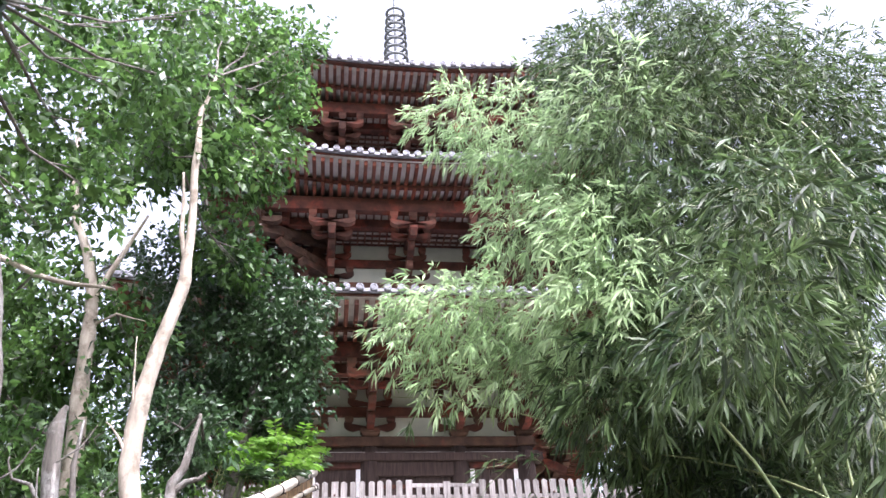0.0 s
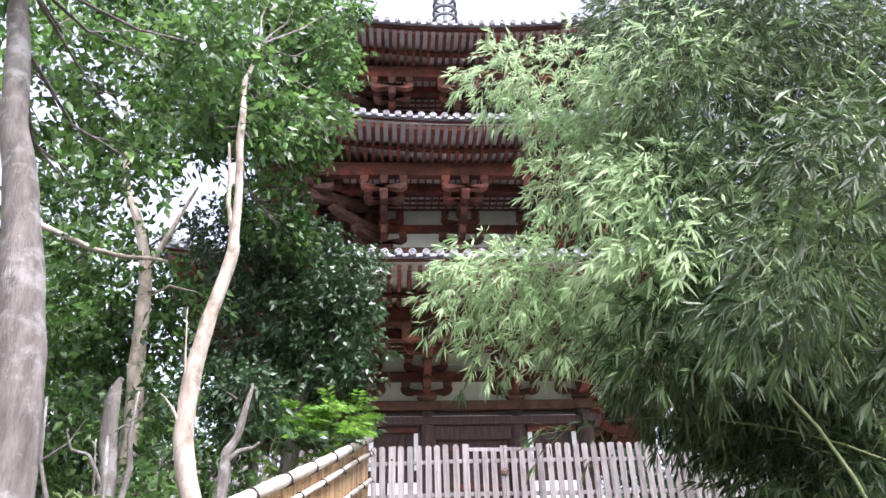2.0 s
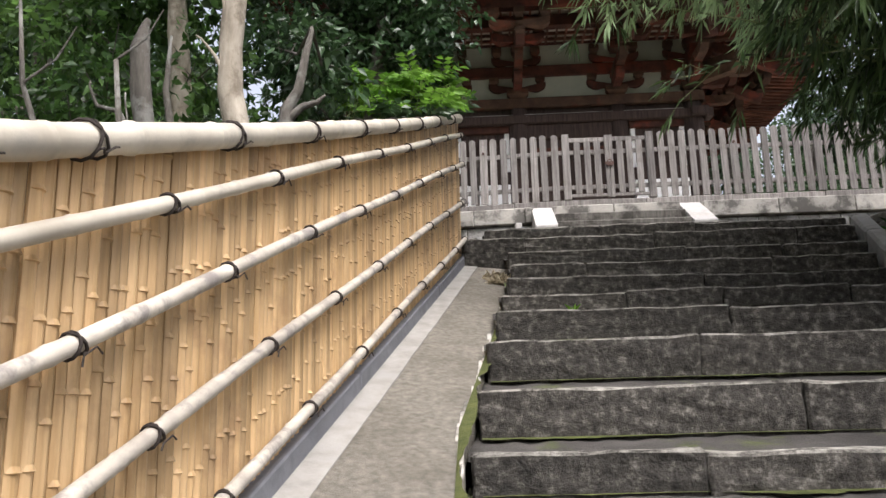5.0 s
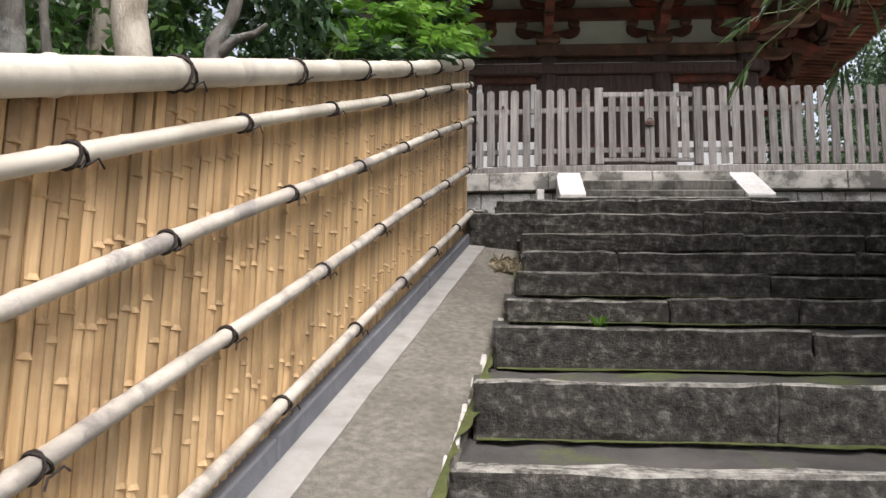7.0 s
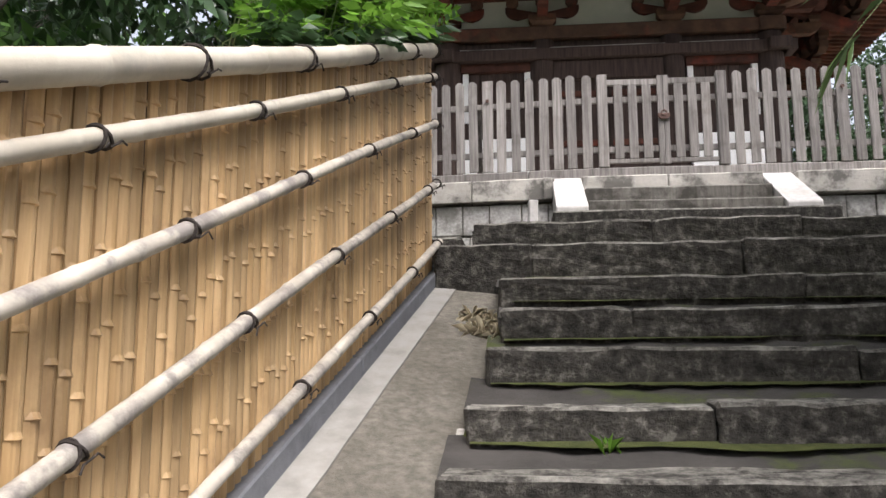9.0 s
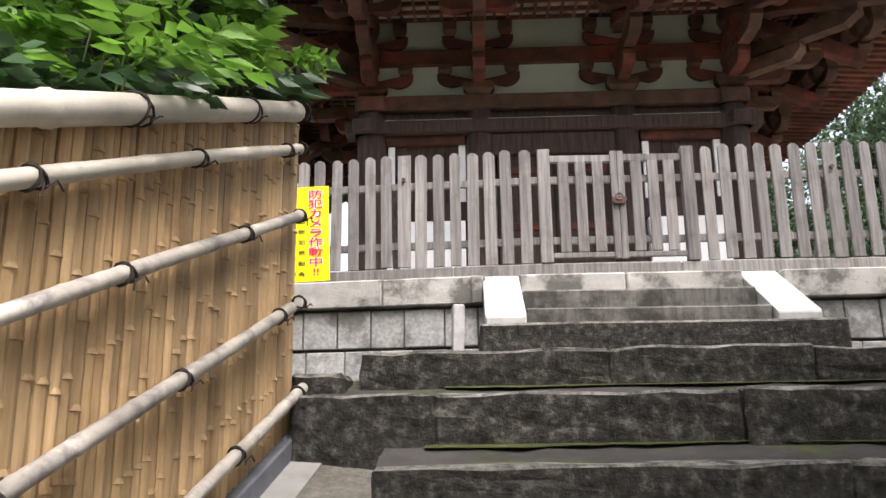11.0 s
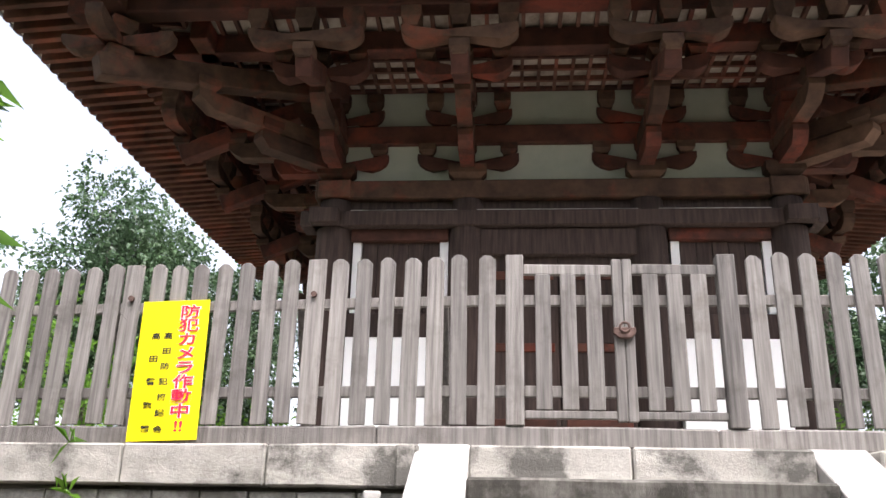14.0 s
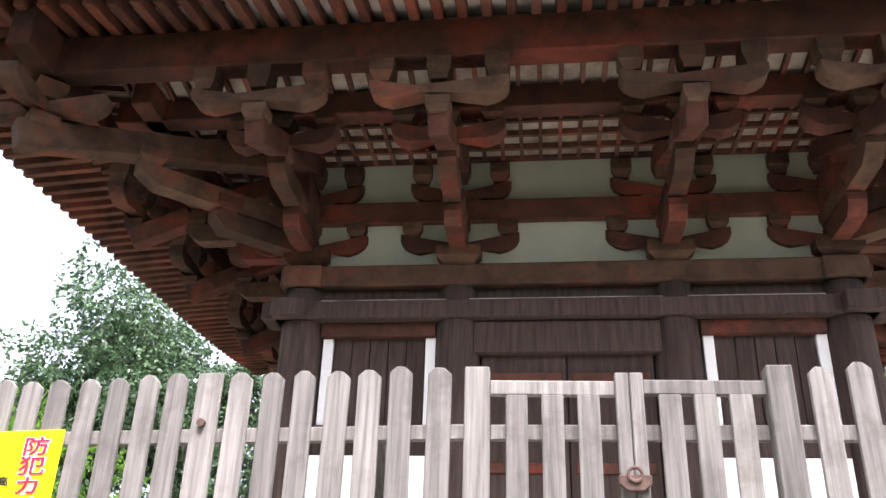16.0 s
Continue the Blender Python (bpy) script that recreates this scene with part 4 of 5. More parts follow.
        for i in range(-n, n + 1):
            a = i * pitch
            up = lift * (abs(a) / E) ** bow
            r0, r1 = max(W, abs(a)), W + 2.62 * k
            zb = lambda d: zp + 1.57 - 0.2 * (d - W - 2.0 * k)
            if r1 - r0 > 0.1:
                items.append(("rafter", a, r0, r1, zb(r0) + up * 0.5, zb(r1) + up * 0.8))
            f0, f1 = max(W + 2.3 * k, abs(a)), E - 0.1
            if f1 - f0 > 0.08:
                zf = lambda d: zp + 1.665 - 0.07 * (d - W - 2.3 * k)
                items.append(("flying_rafter", a, f0, f1, zf(f0) + up * 0.8, zf(f1) + up))
        me = finish(base, "rafter")
        me.materials.append(M_RAFT)
        pieces = []
        for name, a, r0, r1, z0, z1 in items:
            ln = math.hypot(r1 - r0, z1 - z0)
            m = Matrix.Translation((a, -r0, z0)) @ Matrix.Rotation(-math.atan2(z1 - z0, r1 - r0), 4, 'X') @ Matrix.Diagonal((1, ln, 1, 1))
            if (first and near) or s == 0:
                part(name, me, M_RAFT, P, m=S @ m)
            else:
                pieces.append((me, m))
        if pieces:
            ob = joined("rafter_row", pieces, M_WOODJ, P, S)
            ob["kind"] = "stuff"
        # boards over the rafters, eave fascia
        bm = nb()
        nn = 24
        for p, q, z0, z1 in ((W - 0.2, W + 2.55 * k, zp + 1.64 + 0.2 * (2.0 * k + 0.2), zp + 1.64 - 0.2 * 0.55 * k), (W + 2.3 * k, E - 0.02, zp + 1.74, zp + 1.735 - 0.07 * 1.2 * k)):
            prev = None
            for i in range(nn + 1):
                u = -1 + 2 * i / nn
                up = lift * abs(u) ** bow
                cur = [bm.verts.new((u * p, -p, z0 + up * 0.5)), bm.verts.new((u * q, -q, z1 + up))]
                if prev:
                    bm.faces.new((prev[0], cur[0], cur[1], prev[1]))
                prev = cur
        part("soffit", bm, M_SOFF, P, "pale plaster between the rafters", S)
        for d0, d1_, z0, z1 in ((E - 0.12, E, 1.66, 1.78), (W + 2.5 * k, W + 2.62 * k, 1.5, 1.58)):
            bm, prev = nb(), None
            for i in range(nn + 1):
                u = -1 + 2 * i / nn
                up = lift * abs(u) ** bow
                cur = [bm.verts.new((u * d, -d, zp + z + up)) for d, z in ((d0, z0), (d1_, z0), (d1_, z1), (d0, z1))]
                if prev:
                    for j in range(4):
                        bm.faces.new((prev[j], prev[(j + 1) % 4], cur[(j + 1) % 4], cur[j]))
                prev = cur
            part("eave_board", bm, M_WOOD, P, m=S)
        roof_side(P, S, near, E, zp + 1.79, roof_top_d, roof_top_z, lift, bow)


def roof_side(P, S, near, E, ze, T, zt, lift, bow):
    """One slope of a roof: hollow curve, tile rows as half-round ridges, round end tiles at the eave, hip ridge."""
    def at(a, d):
        v = (E - d) / (E - T)
        return ze + (zt - ze) * (0.5 * v + 0.5 * v * v) + lift * (abs(a) / max(d, 0.1)) ** bow * (1 - v) ** 2
    bm, nu, nv = nb(), 28, 10
    grid = []
    for j in range(nv + 1):
        d = E + 0.06 + (T - E - 0.06) * j / nv
        grid.append([bm.verts.new((d * (-1 + 2 * i / nu), -d, at(d * (-1 + 2 * i / nu), min(d, E)))) for i in range(nu + 1)])
    low = [[bm.verts.new(v.co - Vector((0, 0, 0.09))) for v in row] for row in grid]
    for j in range(nv):
        for i in range(nu):
            bm.faces.new((grid[j][i], grid[j][i + 1], grid[j + 1][i + 1], grid[j + 1][i]))
            bm.faces.new((low[j][i], low[j + 1][i], low[j + 1][i + 1], low[j][i + 1]))
    for i in range(nu):
        bm.faces.new((grid[0][i], low[0][i], low[0][i + 1], grid[0][i + 1]))
    roof = part("roof", bm, M_TILE, P, "grey clay tile roof slope", S)
    pitch = 0.29
    n = int((E - 0.1) / pitch)
    rows = nb()
    cap = nb()
    tube(cap, [(0, 0.02, 0), (0, -0.03, 0)], 0.085, 14)
    tube(cap, [(0.058 * math.cos(q), -0.034, 0.058 * math.sin(q)) for q in [j * math.pi / 7 for j in range(15)]], 0.012, 5, False)
    tube(cap, [(0, -0.02, 0), (0, -0.04, 0)], 0.025, 8)
    cme = made("end_tile", cap, M_TILEO)
    lip = made("eave_tile", bx(-0.075, 0.075, -0.03, 0.02, -0.05, 0.035, 0.008), M_TILEO)
    for i in range(-n, n + 1):
        a = i * pitch
        d0, d1 = E + 0.08, max(T, abs(a) + 0.05)
        if d0 - d1 < 0.15:
            continue
        m = 6
        pts = [(a, -(d0 + (d1 - d0) * j / m), at(a, min(d0 + (d1 - d0) * j / m, E)) + 0.03) for j in range(m + 1)]
        tube(rows, pts, 0.08, 6)
        if near:
            part("end_tile", cme, M_TILEO, roof, m=S @ Matrix.Translation((a, -E - 0.09, at(a, E) + 0.03)))
            if i < n:
                part("eave_tile", lip, M_TILEO, roof, m=S @ Matrix.Translation((a + pitch / 2, -E - 0.075, at(a + pitch / 2, E) - 0.03)))
    r = part("tile_rows", rows, M_TILE, roof, m=S)
    r["kind"] = "stuff"
    hip = [(-d, -d, at(-d, min(d, E)) + 0.1) for d in [E + 0.05 + (T - E) * j / 8 for j in range(9)]]
    part("hip_ridge", tube(nb(), hip, [0.17] + [0.15] * 8, 8), M_TILE, roof, m=S)


def tower():
    P = empty("pagoda", "three-storeyed wooden pagoda with red-brown timber and grey tiled roofs", "pagoda", at=(CX, CY, 5.24))
    part("podium", bx(-3.9, 3.9, -3.9, 3.9, 5.2, 5.5, 0.03), M_CAP, P, "low stone podium", side(0))
    part("core", bx(-2.5, 2.5, -2.5, 2.5, 5.5, 8.7), M_DARKW, P, m=side(0))
    part("core", bx(-2.45, 2.45, -2.45, 2.45, 8.7, 12.6), M_DARKW, P, m=side(0))
    part("core", bx(-1.95, 1.95, -1.95, 1.95, 12.5, 17.0), M_DARKW, P, m=side(0))
    part("core", bx(-1.75, 1.75, -1.75, 1.75, 17.0, 19.0), M_DARKW, P, m=side(0))
    W = 2.66
    col = tube(nb(), [(0, 0, 5.45), (0, 0, 6.5), (0, 0, 8.3), (0, 0, 8.64)], [0.24, 0.235, 0.22, 0.2], 20)
    cme = made("column", col, M_DARKW)
    for p in cme.polygons:
        p.use_smooth = True
    stub = [(2.1, 12.6, 13.25), (1.9, 16.7, 16.95)]
    for s in range(4):
        S = side(s)
        for a in (-W, -1.06, 1.06):
            part("column", cme, M_DARKW, P, "stout round weathered column", S @ Matrix.Translation((a, -W, 0)))
        part("tie_beam", bx(-3.04, 3.04, -W - 0.25, -W + 0.1, 8.27, 8.46, 0.012), M_DARKW, P, m=S)
        part("head_beam", bx(-W, W, -W - 0.07, -W + 0.1, 8.44, 8.66, 0.01), M_DARKW, P, m=S)
        part("pale_batten", bx(-W + 0.2, W - 0.2, -W - 0.17, -W - 0.06, 8.465, 8.5, 0.006), M_CAP, P, m=S)
        for a0, a1 in ((-2.44, -1.28), (1.28, 2.44)):
            part("lintel", bx(a0, a1, -W - 0.12, -W + 0.02, 8.12, 8.27, 0.01), M_WOOD, P, m=S)
            for a in (a0 + 0.07, a1 - 0.05):
                part("plaster_strip", bx(a - 0.05, a + 0.05, -W - 0.06, -W + 0.02, 7.25, 8.2, 0.004), M_WHITE, P, "white painted strip", S)
            n = 5
            for i in range(n):
                q0, q1 = a0 + 0.13 + (a1 - a0 - 0.24) * i / n, a0 + 0.13 + (a1 - a0 - 0.24) * (i + 1) / n
                part("plank", bx(q0 + 0.004, q1 - 0.004, -W - 0.03, -W + 0.02, 7.0, 8.13, 0.004), M_DARKW, P, m=S)
            part("rail_beam", bx(a0 - 0.05, a1 + 0.05, -W - 0.1, -W + 0.02, 6.94, 7.24, 0.01), M_DARKW, P, m=S)
            part("white_board", bx(a0 + 0.02, a1 - 0.02, -W - 0.2, -W + 0.02, 5.62, 6.93, 0.004), M_WHITE, P, "white plaster dado", S)
            part("ground_sill", bx(a0, a1, -W - 0.12, -W + 0.1, 5.5, 5.61, 0.01), M_DARKW, P, m=S)
        part("door_lintel", bx(-0.9, 0.9, -W - 0.16, -W + 0.02, 7.93, 8.26, 0.012), M_DARKW, P, m=S)
        for a0, a1 in ((-0.82, -0.006), (0.006, 0.82)):
            part("door_leaf", bx(a0, a1, -W - 0.06, -W, 5.7, 7.95, 0.008), M_DARKW, P, "dark plank door leaf", S)
            for z in (6.0, 6.85, 7.7):
                part("door_batten", bx(a0 + 0.05, a1 - 0.05, -W - 0.085, -W - 0.055, z - 0.05, z + 0.05, 0.006), M_WOOD, P, m=S)
        for w, z0, z1 in stub:
            for a in (-w, 0):
                part("column", tube(nb(), [(0, 0, z0 - 0.1), (0, 0, z1)], 0.17, 14), M_WOOD, P, m=S @ Matrix.Translation((a, -w, 0)))
            part("tie_beam", bx(-w - 0.3, w + 0.3, -w - 0.18, -w + 0.05, z1 - 0.25, z1 - 0.07, 0.01), M_WOOD, P, m=S)
            part("plaster_panel", bx(-w, w, -w - 0.02, -w + 0.06, z0, z1), M_PLAS, P, m=S)
    storey(P, True, 2.66, (-2.66, -1.06, 1.06, 2.66), 8.87, 6.56, 2.3, 12.95, 0.28, 1.02, 4)
    storey(P, False, 2.1, (-2.1, 0, 2.1), 13.45, 5.5, 2.05, 17.1, 0.55, 0.95, 2)
    storey(P, False, 1.9, (-1.9, 0, 1.9), 17.15, 5.05, 0.5, 22.1, 0.55, 0.88, 2)
    # bronze spire
    S = side(0)
    part("dew_basin", bx(-0.5, 0.5, -0.5, 0.5, 22.0, 22.6, 0.03), M_BRONZE, P, m=S)
    part("spire_bowl", tube(nb(), [(0, 0, 22.6), (0, 0, 22.75), (0, 0, 22.95), (0, 0, 23.05)], [0.42, 0.42, 0.26, 0.3], 16), M_BRONZE, P, m=S)
    part("spire_pole", tube(nb(), [(0, 0, 22.6), (0, 0, 29.4)], 0.07, 10), M_BRONZE, P, m=S)
    for i in range(9):
        z, r = 23.5 + i * 0.42, 0.46 - i * 0.017
        part("spire_ring", tube(nb(), [(r * math.cos(q), r * math.sin(q), z) for q in [j * math.pi / 12 for j in range(25)]], 0.055, 6, False), M_BRONZE, P, m=S)
        part("spire_spoke", bx(-r, r, -0.02, 0.02, z - 0.03, z + 0.03), M_BRONZE, P, m=S)
    part("spire_jewel", tube(nb(), [(0, 0, 29.0), (0, 0, 29.1), (0, 0, 29.3), (0, 0, 29.5)], [0.05, 0.14, 0.13, 0.01], 12), M_BRONZE, P, m=S)


# ---- plants ----
def tree(name, label, trunks, clumps, bark, leaf, per_m2, length, width, seed, category="tree", tuft=7, group=""):
    x, y, z = trunks[0][0][0]
    t = empty(name, label, category, group, at=(x, y, z))
    for pts, rad in trunks:
        bm = nb()
        fine = []
        fr = []
        for (p, q), (r0, r1) in zip(zip(pts, pts[1:]), zip(rad, rad[1:])):
            for k in range(5):
                f = k / 5
                c = Vector(p).lerp(Vector(q), f)
                fine.append(c + noise.noise_vector(c * 1.7) * 0.03)
                fr.append((r0 + (r1 - r0) * f) * (1 + 0.1 * noise.noise(c * 4)))
        fine.append(Vector(pts[-1]))
        fr.append(rad[-1])
        smooth(part("trunk" if pts is trunks[0][0] else "limb", tube(bm, fine, fr, 12), bark, t))
    # limbs out to the clumps
    rng = random.Random(seed)
    ends = [Vector(p) for pts, _ in trunks for p in pts[1:]]
    for cx, cy, cz, r in clumps:
        c = Vector((cx, cy, cz))
        if not ends:
            continue
        p = min(ends, key=lambda e: (e - c).length + max(0, e.z - c.z) * 2)
        mid = p.lerp(c, 0.5) + Vector((rng.uniform(-.1, .1), rng.uniform(-.1, .1), -0.15))
        bm = nb()
        tube(bm, [p, mid, c], [0.018, 0.013, 0.007], 6)
        for _ in range(4):
            e = c + Vector((rng.uniform(-1, 1), rng.uniform(-1, 1), rng.uniform(-0.7, 0.9))) * r * 0.8
            tube(bm, [mid.lerp(c, rng.random()), e], [0.008, 0.004], 5)
        part("branch", bm, M_BARK, t)
    if clumps:
        crown("crown", t, clumps, leaf, per_m2, length, width, seed, tuft=tuft)
    return t


def trees():
    tree("slender_tree", "slender pale-barked tree leaning behind the bamboo fence", [
        ([(-0.7, 4.85, 2.6), (-0.9, 4.85, 3.5), (-1.02, 4.85, 3.86), (-1.1, 4.85, 4.2), (-1.12, 4.85, 4.55), (-1.09, 4.85, 4.95), (-1.03, 4.85, 5.36), (-0.91, 4.85, 5.92), (-0.85, 4.85, 6.2), (-0.86, 4.85, 6.6), (-0.9, 4.85, 7.1), (-0.93, 4.85, 7.8), (-0.97, 5.0, 8.6), (-0.9, 5.2, 9.4)],
         [0.1, 0.09, 0.088, 0.086, 0.084, 0.08, 0.074, 0.068, 0.062, 0.048, 0.044, 0.04, 0.03, 0.018]),
        ([(-0.87, 4.85, 6.4), (-0.97, 4.85, 6.75), (-1.0, 4.85, 7.1), (-1.05, 4.9, 7.6)], [0.032, 0.026, 0.022, 0.012]),
        ([(-1.1, 4.82, 4.25), (-1.22, 4.8, 4.45), (-1.36, 4.8, 4.62)], [0.02, 0.014, 0.006]),
        ([(-1.13, 4.8, 4.6), (-1.18, 4.8, 5.0), (-1.22, 4.8, 5.5)], [0.013, 0.01, 0.005])],
        [(-1.97, 6.8, 10.0, 0.6), (-1.07, 7, 10.7, 0.75), (-0.35, 7, 10.9, 0.6), (-0.22, 7, 10.1, 0.45), (-2.1, 6.6, 9.0, 0.6), (-0.7, 7, 9.15, 0.5),
         (-1.1, 7.4, 8.4, 0.5), (-0.4, 7, 9.4, 0.4), (-0.7, 7.4, 8.0, 0.4), (-1.5, 7, 9.6, 0.6), (-1.3, 5.6, 9.6, 0.5), (-0.7, 6.8, 11.6, 0.6), (-0.88, 5.2, 8.0, 0.36), (-0.95, 5.3, 8.7, 0.5), (-0.5, 5.8, 8.7, 0.4), (-1.35, 5.2, 8.3, 0.4), (-1.6, 6.8, 11.4, 0.7), (-0.2, 7.2, 12.2, 0.6), (-2.6, 6.8, 11.2, 0.8), (-1.2, 7.2, 12.6, 0.7)],
        M_BARKP, M_LEAF, 175, 0.135, 0.07, 21, tuft=6)
    tree("large_tree", "large tree with a thick grey furrowed trunk", [
        ([(-1.02, 1.75, 0.5), (-1.09, 1.75, 2.2), (-1.13, 1.75, 2.61), (-1.2, 1.75, 3.24), (-1.27, 1.75, 3.73), (-1.42, 1.75, 4.46), (-1.65, 1.75, 5.26), (-1.9, 1.9, 6.2), (-2.1, 2.0, 7.0)], [0.21, 0.145, 0.14, 0.138, 0.14, 0.115, 0.09, 0.08, 0.06]),
        ([(-1.32, 1.75, 3.95), (-1.62, 1.8, 4.25), (-2.1, 1.9, 4.6)], [0.04, 0.03, 0.015])],
        [(-2.5, 3.8, 8.0, 0.55), (-2.05, 4, 7.3, 0.5), (-1.75, 4, 6.7, 0.42), (-2.6, 3.6, 7.0, 0.55), (-1.75, 4, 8.0, 0.5), (-1.2, 4, 8.2, 0.45), (-2.1, 3.6, 6.1, 0.35), (-2.2, 1.6, 7.4, 0.8), (-1.3, 1.0, 7.8, 0.8), (-3.0, 4.0, 9.2, 0.8), (-1.9, 4.4, 9.3, 0.7), (-1.2, 4.4, 9.6, 0.5)],
        M_BARKG, M_LEAF, 150, 0.125, 0.065, 22, tuft=6)
    tree("forked_tree", "small grey tree with a broken forked trunk", [
        ([(-1.66, 4.9, 2.4), (-1.72, 4.9, 3.3), (-1.74, 4.9, 3.8), (-1.79, 4.9, 4.3), (-1.8, 4.9, 4.6), (-1.76, 4.9, 4.82)], [0.095, 0.085, 0.08, 0.076, 0.07, 0.022]),
        ([(-1.6, 4.9, 2.7), (-1.62, 4.9, 3.48), (-1.56, 4.9, 3.95), (-1.61, 4.9, 4.25), (-1.6, 4.95, 4.7)], [0.04, 0.034, 0.03, 0.024, 0.01]),
        ([(-1.76, 4.86, 3.75), (-1.9, 4.8, 4.05), (-2.05, 4.8, 4.1), (-2.12, 4.8, 4.3)], [0.022, 0.018, 0.014, 0.007]),
        ([(-1.7, 4.84, 3.4), (-1.82, 4.8, 3.75), (-1.86, 4.8, 4.2)], [0.016, 0.012, 0.006])],
        [], M_BARKG, M_LEAF, 100, 0.09, 0.045, 23)
    tree("twisted_tree", "small twisted pale tree behind the fence", [
        ([(-0.82, 5.2, 2.9), (-0.8, 5.2, 3.7), (-0.79, 5.2, 3.95), (-0.78, 5.2, 4.2), (-0.7, 5.2, 4.34), (-0.66, 5.22, 4.64), (-0.62, 5.3, 4.9)], [0.066, 0.06, 0.056, 0.05, 0.038, 0.03, 0.014]),
        ([(-0.77, 5.2, 4.12), (-0.66, 5.18, 4.2), (-0.54, 5.15, 4.21), (-0.48, 5.15, 4.26)], [0.036, 0.028, 0.02, 0.01])],
        [(-0.8, 6.5, 5.2, 0.45), (-1.2, 6.5, 5.35, 0.45)], M_BARKG, M_LEAFD, 230, 0.1, 0.05, 24)
    tree("grey_tree", "tall thin grey tree among dense leaves", [
        ([(-2.0, 6.5, 3.4), (-2.12, 6.5, 5.0), (-2.22, 6.5, 6.37), (-2.25, 6.5, 6.92), (-2.45, 6.5, 7.57), (-2.65, 6.5, 8.05), (-2.9, 6.6, 9.1), (-3.0, 6.8, 10.2)], [0.11, 0.1, 0.085, 0.075, 0.06, 0.05, 0.035, 0.02]),
        ([(-2.25, 6.5, 6.85), (-2.05, 6.5, 7.4), (-1.8, 6.6, 8.2)], [0.045, 0.035, 0.015]),
        ([(-3.57, 6.3, 7.42), (-2.9, 6.3, 7.09), (-2.4, 6.3, 6.96), (-1.95, 6.3, 6.89)], [0.04, 0.034, 0.028, 0.018]),
        ([(-2.23, 6.5, 6.5), (-1.9, 6.4, 6.62), (-1.55, 6.35, 6.5)], [0.02, 0.014, 0.006])],
        [(-2.8, 6.8, 6.1, 0.55), (-2.45, 6.8, 6.4, 0.45), (-3.15, 6.8, 7.2, 0.55), (-3.2, 6.8, 5.9, 0.6), (-2.1, 6.8, 6.1, 0.45), (-2.45, 6.8, 7.45, 0.4), (-2.15, 6.8, 6.85, 0.4), (-1.75, 7.0, 6.7, 0.4),
         (-3.6, 8, 9.6, 0.7), (-2.6, 8, 10.6, 0.7), (-4.2, 8, 8.4, 0.8), (-4.3, 7.5, 6.6, 0.8)],
        M_BARKP, M_LEAF, 150, 0.13, 0.068, 25, tuft=6)
    tree("camellia", "dense dark glossy-leaved evergreen beside the tower", [
        ([(-0.7, 8.4, 3.7), (-0.6, 8.4, 5.0), (-0.45, 8.3, 6.3), (-0.3, 8.3, 7.7)], [0.13, 0.11, 0.08, 0.04])],
        [(-0.13, 8.20, 7.42, 0.62), (0.19, 8.20, 7.87, 0.45), (0.18, 8.20, 6.67, 0.45), (-0.44, 8.20, 8.23, 0.53), (-0.70, 8.20, 7.11, 0.62), (0.01, 8.20, 6.09, 0.45), (-0.39, 8.29, 6.45, 0.53),
         (0.14, 8.11, 7.25, 0.49), (-1.11, 8.29, 8.76, 0.53), (-1.46, 8.47, 7.87, 0.62), (-1.64, 8.47, 6.80, 0.62), (-1.91, 8.65, 8.76, 0.62), (-0.84, 8.47, 7.96, 0.53), (-0.75, 8.73, 6.18, 0.53), (-0.44, 8.82, 6.80, 0.53), (-0.39, 8.82, 5.91, 0.45), (-1.19, 8.47, 5.73, 0.53)],
        M_BARK, M_LEAFD, 300, 0.105, 0.056, 26)
    tree("dark_evergreen", "dark evergreen boughs hanging beyond the fence end", [([(-1.5, 10.6, 4.2), (-1.4, 10.5, 6.0), (-1.2, 10.4, 7.6)], [0.1, 0.08, 0.04])],
         [(-1.1, 10.2, 7.5, 0.42), (-0.75, 10.2, 7.75, 0.3), (-1.2, 10.1, 6.7, 0.42), (-1.5, 10.2, 7.0, 0.5), (-1.6, 10.0, 6.0, 0.5)], M_BARK, M_LEAFD, 300, 0.1, 0.05, 28)
    tree("undergrowth_shrub", "low leafy shrub under the trees", [([(-2.2, 6.3, 2.9), (-2.2, 6.4, 4.2), (-2.2, 6.5, 5.0)], [0.05, 0.04, 0.02])],
         [(-2.5, 6.5, 4.6, 0.6), (-2.9, 6.3, 4.9, 0.6), (-1.7, 6.5, 4.3, 0.5), (-1.9, 6.6, 5.2, 0.45), (-1.2, 6.8, 4.5, 0.45), (-3.4, 6.2, 4.3, 0.7), (-1.6, 5.6, 3.7, 0.5), (-1.9, 4.2, 3.0, 0.5), (-2.4, 3.2, 2.6, 0.6)],
         M_BARK, M_LEAF, 190, 0.12, 0.055, 27, "shrub")
    bright_shrub()
    # woods behind
    rng = random.Random(31)
    spots = [(-5.5, 10, 9, 3.0), (-7.5, 13, 10, 4.0), (-6.4, 14.0, 9, 2.2), (-10.5, 9, 10, 4.5), (-7.0, 5, 8, 3.0), (-5.8, 1.0, 7.5, 3.0)]
